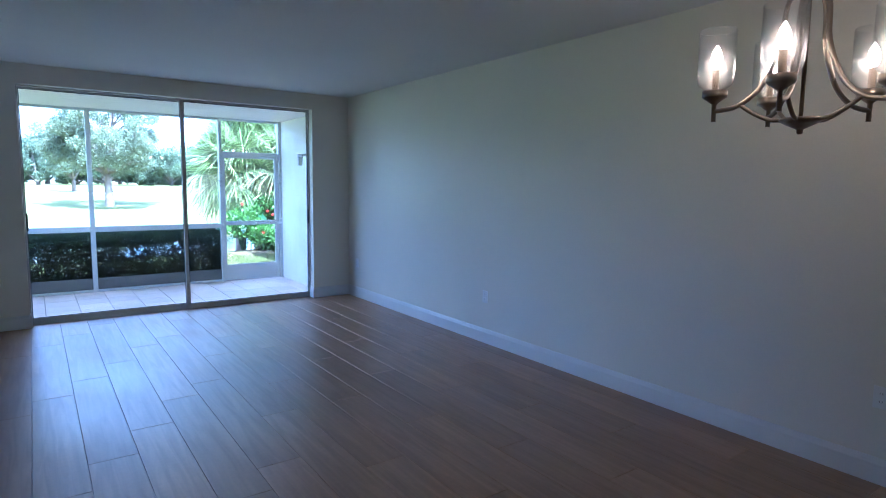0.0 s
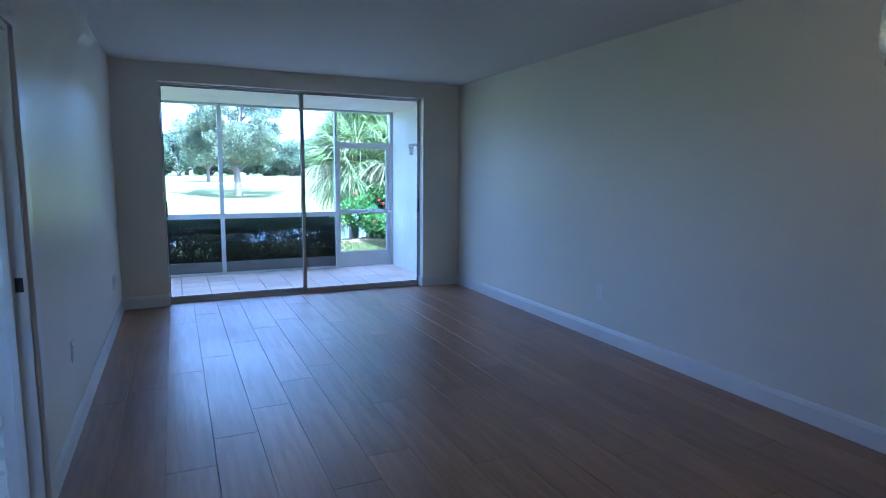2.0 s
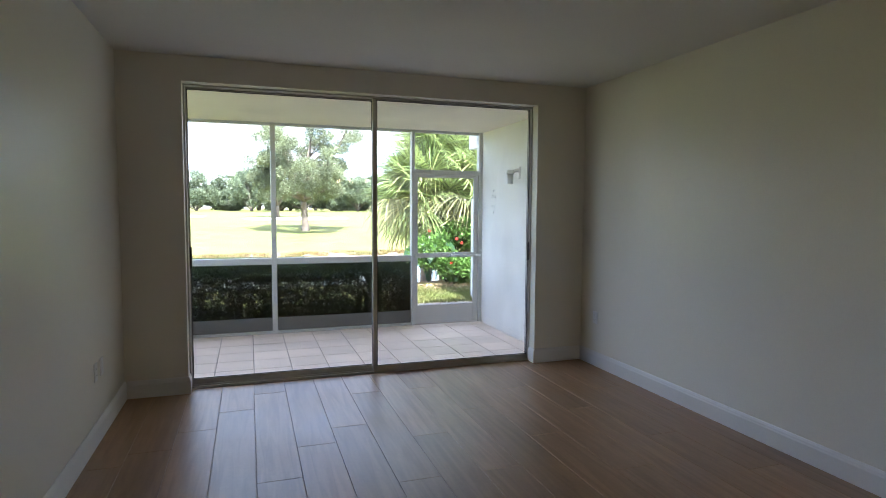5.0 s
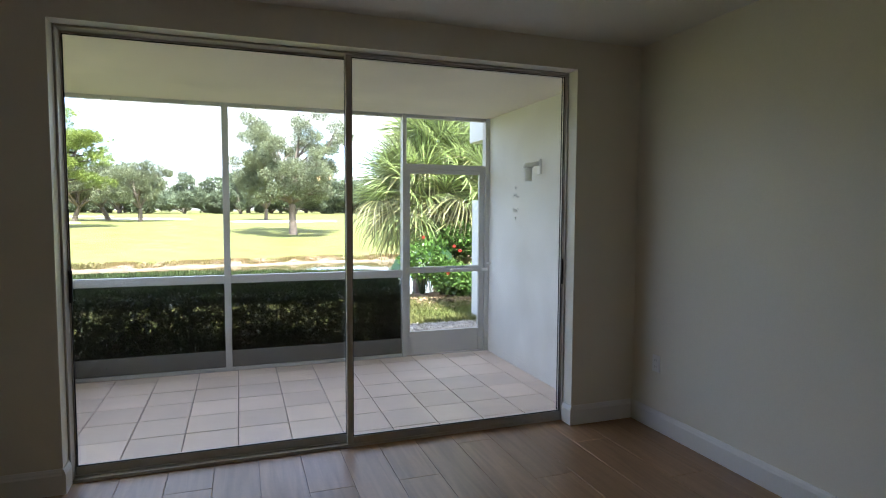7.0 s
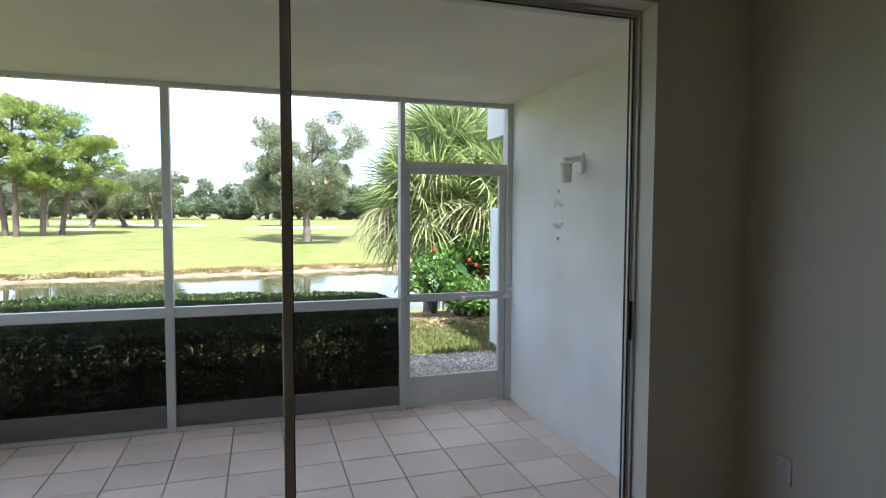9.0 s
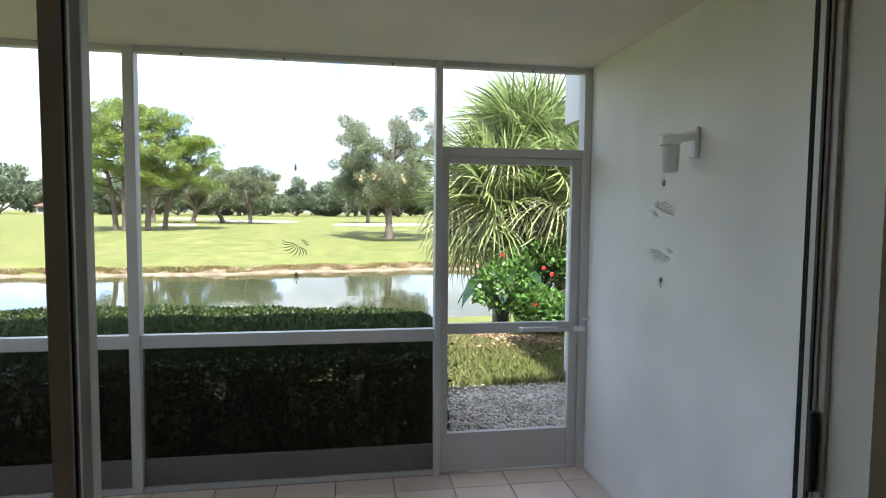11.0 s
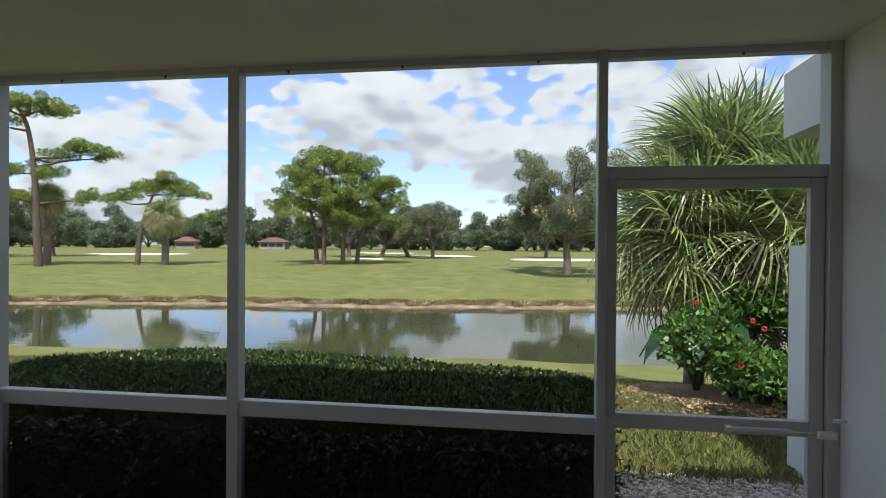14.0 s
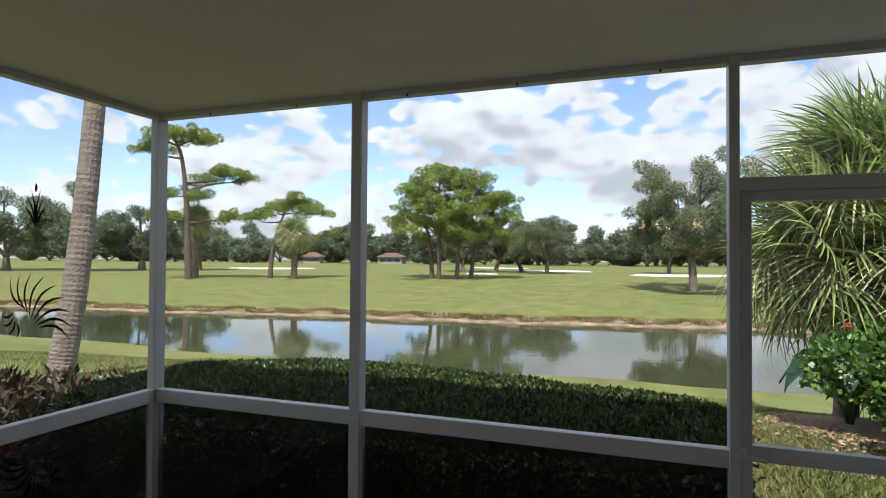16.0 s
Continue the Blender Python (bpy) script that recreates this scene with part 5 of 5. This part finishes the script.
def decal(x, y, z):
    """Two fern sprigs and two curled fronds, one above the other, half of them turned upside down."""
    t = empty("glass_decal", (x, y, z), "dark etched fern motif on the door glass", "decal", "door glass decals")

    def leaflet(*args):
        bm = bmesh.new()
        blade(bm, *args)
        bmesh.ops.solidify(bm, geom=bm.faces[:], thickness=0.0003)
        bmesh.ops.translate(bm, verts=bm.verts, vec=(x, y, z))
        part("leaflet", bm, DECAL, t)

    for sgn in (1, -1):
        leaflet((0, sgn * 0.094), (0, sgn * 0.110), 0.0008, 0)
        for k in range(3):
            for side in (-1, 1):
                leaflet((side * 0.0006, sgn * (0.093 + 0.002 * k)), (side * (0.0092 - 0.0026 * k), sgn * (0.1045 + 0.0045 * k)), 0.0012, side * sgn * 0.0012)
        leaflet((0, sgn * 0.112), (0, sgn * 0.117), 0.0022, 0)
        for k in range(9):
            a = radians(118 - 17 * k)
            ln = 0.021 + 0.009 * math.sin(0.3 + k * 0.3)
            r = (sgn * (-0.008 + 0.0016 * k), sgn * (0.048 - 0.0013 * k))
            leaflet(r, (r[0] + sgn * ln * math.cos(a), r[1] + sgn * ln * 0.8 * math.sin(a)), 0.0015, 0.0042)
        for k in range(4):
            a = radians(170 + 24 * k)
            r = (sgn * -0.010, sgn * 0.044)
            leaflet((r[0] + sgn * 0.006 * math.cos(a), r[1] + sgn * 0.006 * math.sin(a)), (r[0] + sgn * 0.017 * math.cos(a + 0.25), r[1] + sgn * 0.014 * math.sin(a + 0.25)), 0.0014, 0.002)


decal(3.233, 7.3895, 1.548)
decal(2.493, 7.3895, 1.565)


def chandelier(cx, cy):
    top, hub = HC, 1.760
    t = empty("chandelier", (cx, cy, top), "five-light brushed nickel chandelier with lit clear glass shades", "chandelier")
    part("canopy", lathe(bmesh.new(), [(0.0006, 0.0), (0.065, 0.0), (0.062, -0.012), (0.02, -0.03), (0.008, -0.032), (0.0006, -0.032)], (cx, cy, top), 20), BRONZE, t, smooth=True)
    part("stem", tube(bmesh.new(), [(cx, cy, top - 0.03), (cx, cy, hub)], 0.0075, 10), BRONZE, t, smooth=True)
    part("upper_collar", lathe(bmesh.new(), [(0.0006, 0.03), (0.022, 0.025), (0.03, 0.0), (0.022, -0.03), (0.0006, -0.035)], (cx, cy, 2.325), 16), BRONZE, t, smooth=True)
    part("hub", lathe(bmesh.new(), [(0.0006, 0.016), (0.072, 0.013), (0.075, 0.005), (0.052, -0.010), (0.018, -0.026), (0.011, -0.03), (0.011, -0.042), (0.006, -0.047), (0.0006, -0.047)], (cx, cy, hub), 20), BRONZE, t, smooth=True)
    R = 0.30
    toward = math.atan2(0.05 - cy, 0.66 - cx)
    for k in range(5):
        a = toward + radians(-14 + 72 * k)
        d = Vector((math.cos(a), math.sin(a), 0))
        c = Vector((cx, cy, 0))

        def at(r, z):
            return c + d * r + Vector((0, 0, z))

        arm = part("arm", tube(bmesh.new(), spline([at(0.016, 2.305), at(0.070, 2.185), at(0.082, 2.045), at(0.135, 1.905), at(0.213, 1.830), at(R, 1.810)], 6), 0.0095, 8), BRONZE, t, smooth=True)
        part("brace", tube(bmesh.new(), spline([at(0.041, hub + 0.009), at(0.102, hub + 0.010), at(0.168, hub + 0.042), at(0.215, hub + 0.078)], 5), 0.0085, 8), BRONZE, arm, smooth=True)
        p = c + d * R
        part("cup", lathe(bmesh.new(), [(0.0006, -0.045), (0.009, -0.045), (0.009, 0.022), (0.018, 0.03), (0.044, 0.048), (0.047, 0.053), (0.047, 0.075), (0.040, 0.075), (0.0006, 0.07)], (p.x, p.y, 1.815), 18), BRONZE, arm, smooth=True)
        part("candle_sleeve", lathe(bmesh.new(), [(0.0006, 0.0), (0.013, 0.0), (0.013, 0.085), (0.0006, 0.086)], (p.x, p.y, 1.887), 12), CANDLE, arm, smooth=True)
        part("bulb", lathe(bmesh.new(), [(0.009, 0.0), (0.019, 0.018), (0.022, 0.036), (0.016, 0.064), (0.006, 0.085), (0.0006, 0.092)], (p.x, p.y, 1.974), 12), BULB, arm, "glowing candle bulb", smooth=True)
        prof = [(0.030, 0.0), (0.048, 0.010), (0.058, 0.022), (0.0645, 0.036), (0.066, 0.05), (0.0665, 0.066), (0.067, 0.083), (0.067, 0.10), (0.067, 0.12), (0.0668, 0.16), (0.066, 0.225),
                (0.0675, 0.2285), (0.069, 0.225), (0.0695, 0.16), (0.069, 0.10), (0.0685, 0.066), (0.067, 0.036), (0.058, 0.016), (0.031, -0.003)]
        bm = lathe(bmesh.new(), prof, (p.x, p.y, 1.893), 44)
        for v in bm.verts:
            o = v.co - Vector((p.x, p.y, v.co.z))
            o *= 1 + 0.075 * noise.noise(v.co * 62) * max(0.0, 1 - (v.co.z - 1.905) / 0.14) + 0.012 * noise.noise(v.co * 30)
            v.co = Vector((p.x, p.y, v.co.z)) + o
        s = part("shade", bm, SHADE, arm, "clear wavy glass shade", smooth=True)
        s.visible_shadow = False
        lamp = new("bulb_light", bpy.data.lights.new("bulb_light", "POINT"))
        lamp.data.energy, lamp.data.color, lamp.data.shadow_soft_size = BULB_WATTS, (1.0, 0.72, 0.45), 0.016
        lamp.location = (p.x, p.y, 2.010)


chandelier(3.02, 1.15)


# ---- floor pieces, last ----
def eased_slab(name, w, d, h, ease, material):
    """Half-size w, d; top at 0 with eased rim."""
    v = [(sx * w, sy * d, -h) for sx, sy in ((-1, -1), (1, -1), (1, 1), (-1, 1))]
    v += [(sx * w, sy * d, -ease) for sx, sy in ((-1, -1), (1, -1), (1, 1), (-1, 1))]
    v += [(sx * (w - ease), sy * (d - ease), 0) for sx, sy in ((-1, -1), (1, -1), (1, 1), (-1, 1))]
    f = [(3, 2, 1, 0), (8, 9, 10, 11)]
    for k in range(4):
        j = (k + 1) % 4
        f += [(k, j, 4 + j, 4 + k), (4 + k, 4 + j, 8 + j, 8 + k)]
    me = bpy.data.meshes.new(name)
    me.from_pydata(v, [], f)
    me.materials.append(material)
    return me


def piece(name, me, x, y, z, parent):
    ob = new(name, me)
    ob.matrix_basis = Matrix.Translation((x, y, z))
    return attach(ob, parent)


def lay_planks():
    w, length, seam = 0.243, 1.56, 0.80
    starts = {-1: 3.0, 0: 3.27, 1: 3.59, 2: 3.94, 3: 4.36, 4: 3.05, 5: 3.72}
    cache = {}
    for k in range(-3, 16):
        x0, x1 = max(XL + 0.004, seam + (k - 1) * w), min(XR - 0.004, seam + k * w)
        if x1 - x0 < 0.01:
            continue
        first = starts.get(k, 3.2 + (k * 0.618 % 1) * length)
        y = first - math.ceil((first - YS) / length) * length
        while y < YN + 0.113:
            y0, y1 = max(y, YS + 0.003), min(y + length, YN + 0.113)
            if y1 - y0 > 0.02:
                key = (round(x1 - x0, 3), round(y1 - y0, 3))
                if key not in cache:
                    cache[key] = eased_slab("plank", key[0] / 2 - 0.0008, key[1] / 2 - 0.0008, 0.010, 0.0016, PLANK)
                piece("plank", cache[key], (x0 + x1) / 2, (y0 + y1) / 2, 0.0, floor)
            y += length


def lay_tiles(parent, x0, x1, y0, y1, ox, oy, px, py, z, material, joint=0.006):
    cache = {}
    rng = random.Random(5)
    i0, j0 = math.floor((x0 - ox) / px), math.floor((y0 - oy) / py)
    for i in range(i0, math.ceil((x1 - ox) / px)):
        for j in range(j0, math.ceil((y1 - oy) / py)):
            a0, a1 = max(x0, ox + i * px), min(x1, ox + (i + 1) * px)
            b0, b1 = max(y0, oy + j * py), min(y1, oy + (j + 1) * py)
            if a1 - a0 < 0.03 or b1 - b0 < 0.03:
                continue
            key = (round(a1 - a0, 3), round(b1 - b0, 3))
            if key not in cache:
                cache[key] = eased_slab("tile", key[0] / 2 - joint / 2, key[1] / 2 - joint / 2, 0.011, 0.003, material)
            piece("tile", cache[key], (a0 + a1) / 2, (b0 + b1) / 2, z + rng.uniform(-0.0008, 0.0008), parent)


lay_planks()
lay_tiles(lanai_floor, LX0 + 0.03, LX1, 7.49, LY1 - 0.03, 0.69, 7.92, 0.362, 0.36, LZ0, TILE, 0.007)
lay_tiles(side_floor, -2.60, -0.02, 1.0, 4.88, -0.3, 2.9, 0.45, 0.45, -0.002, SIDE_TILE, 0.005)
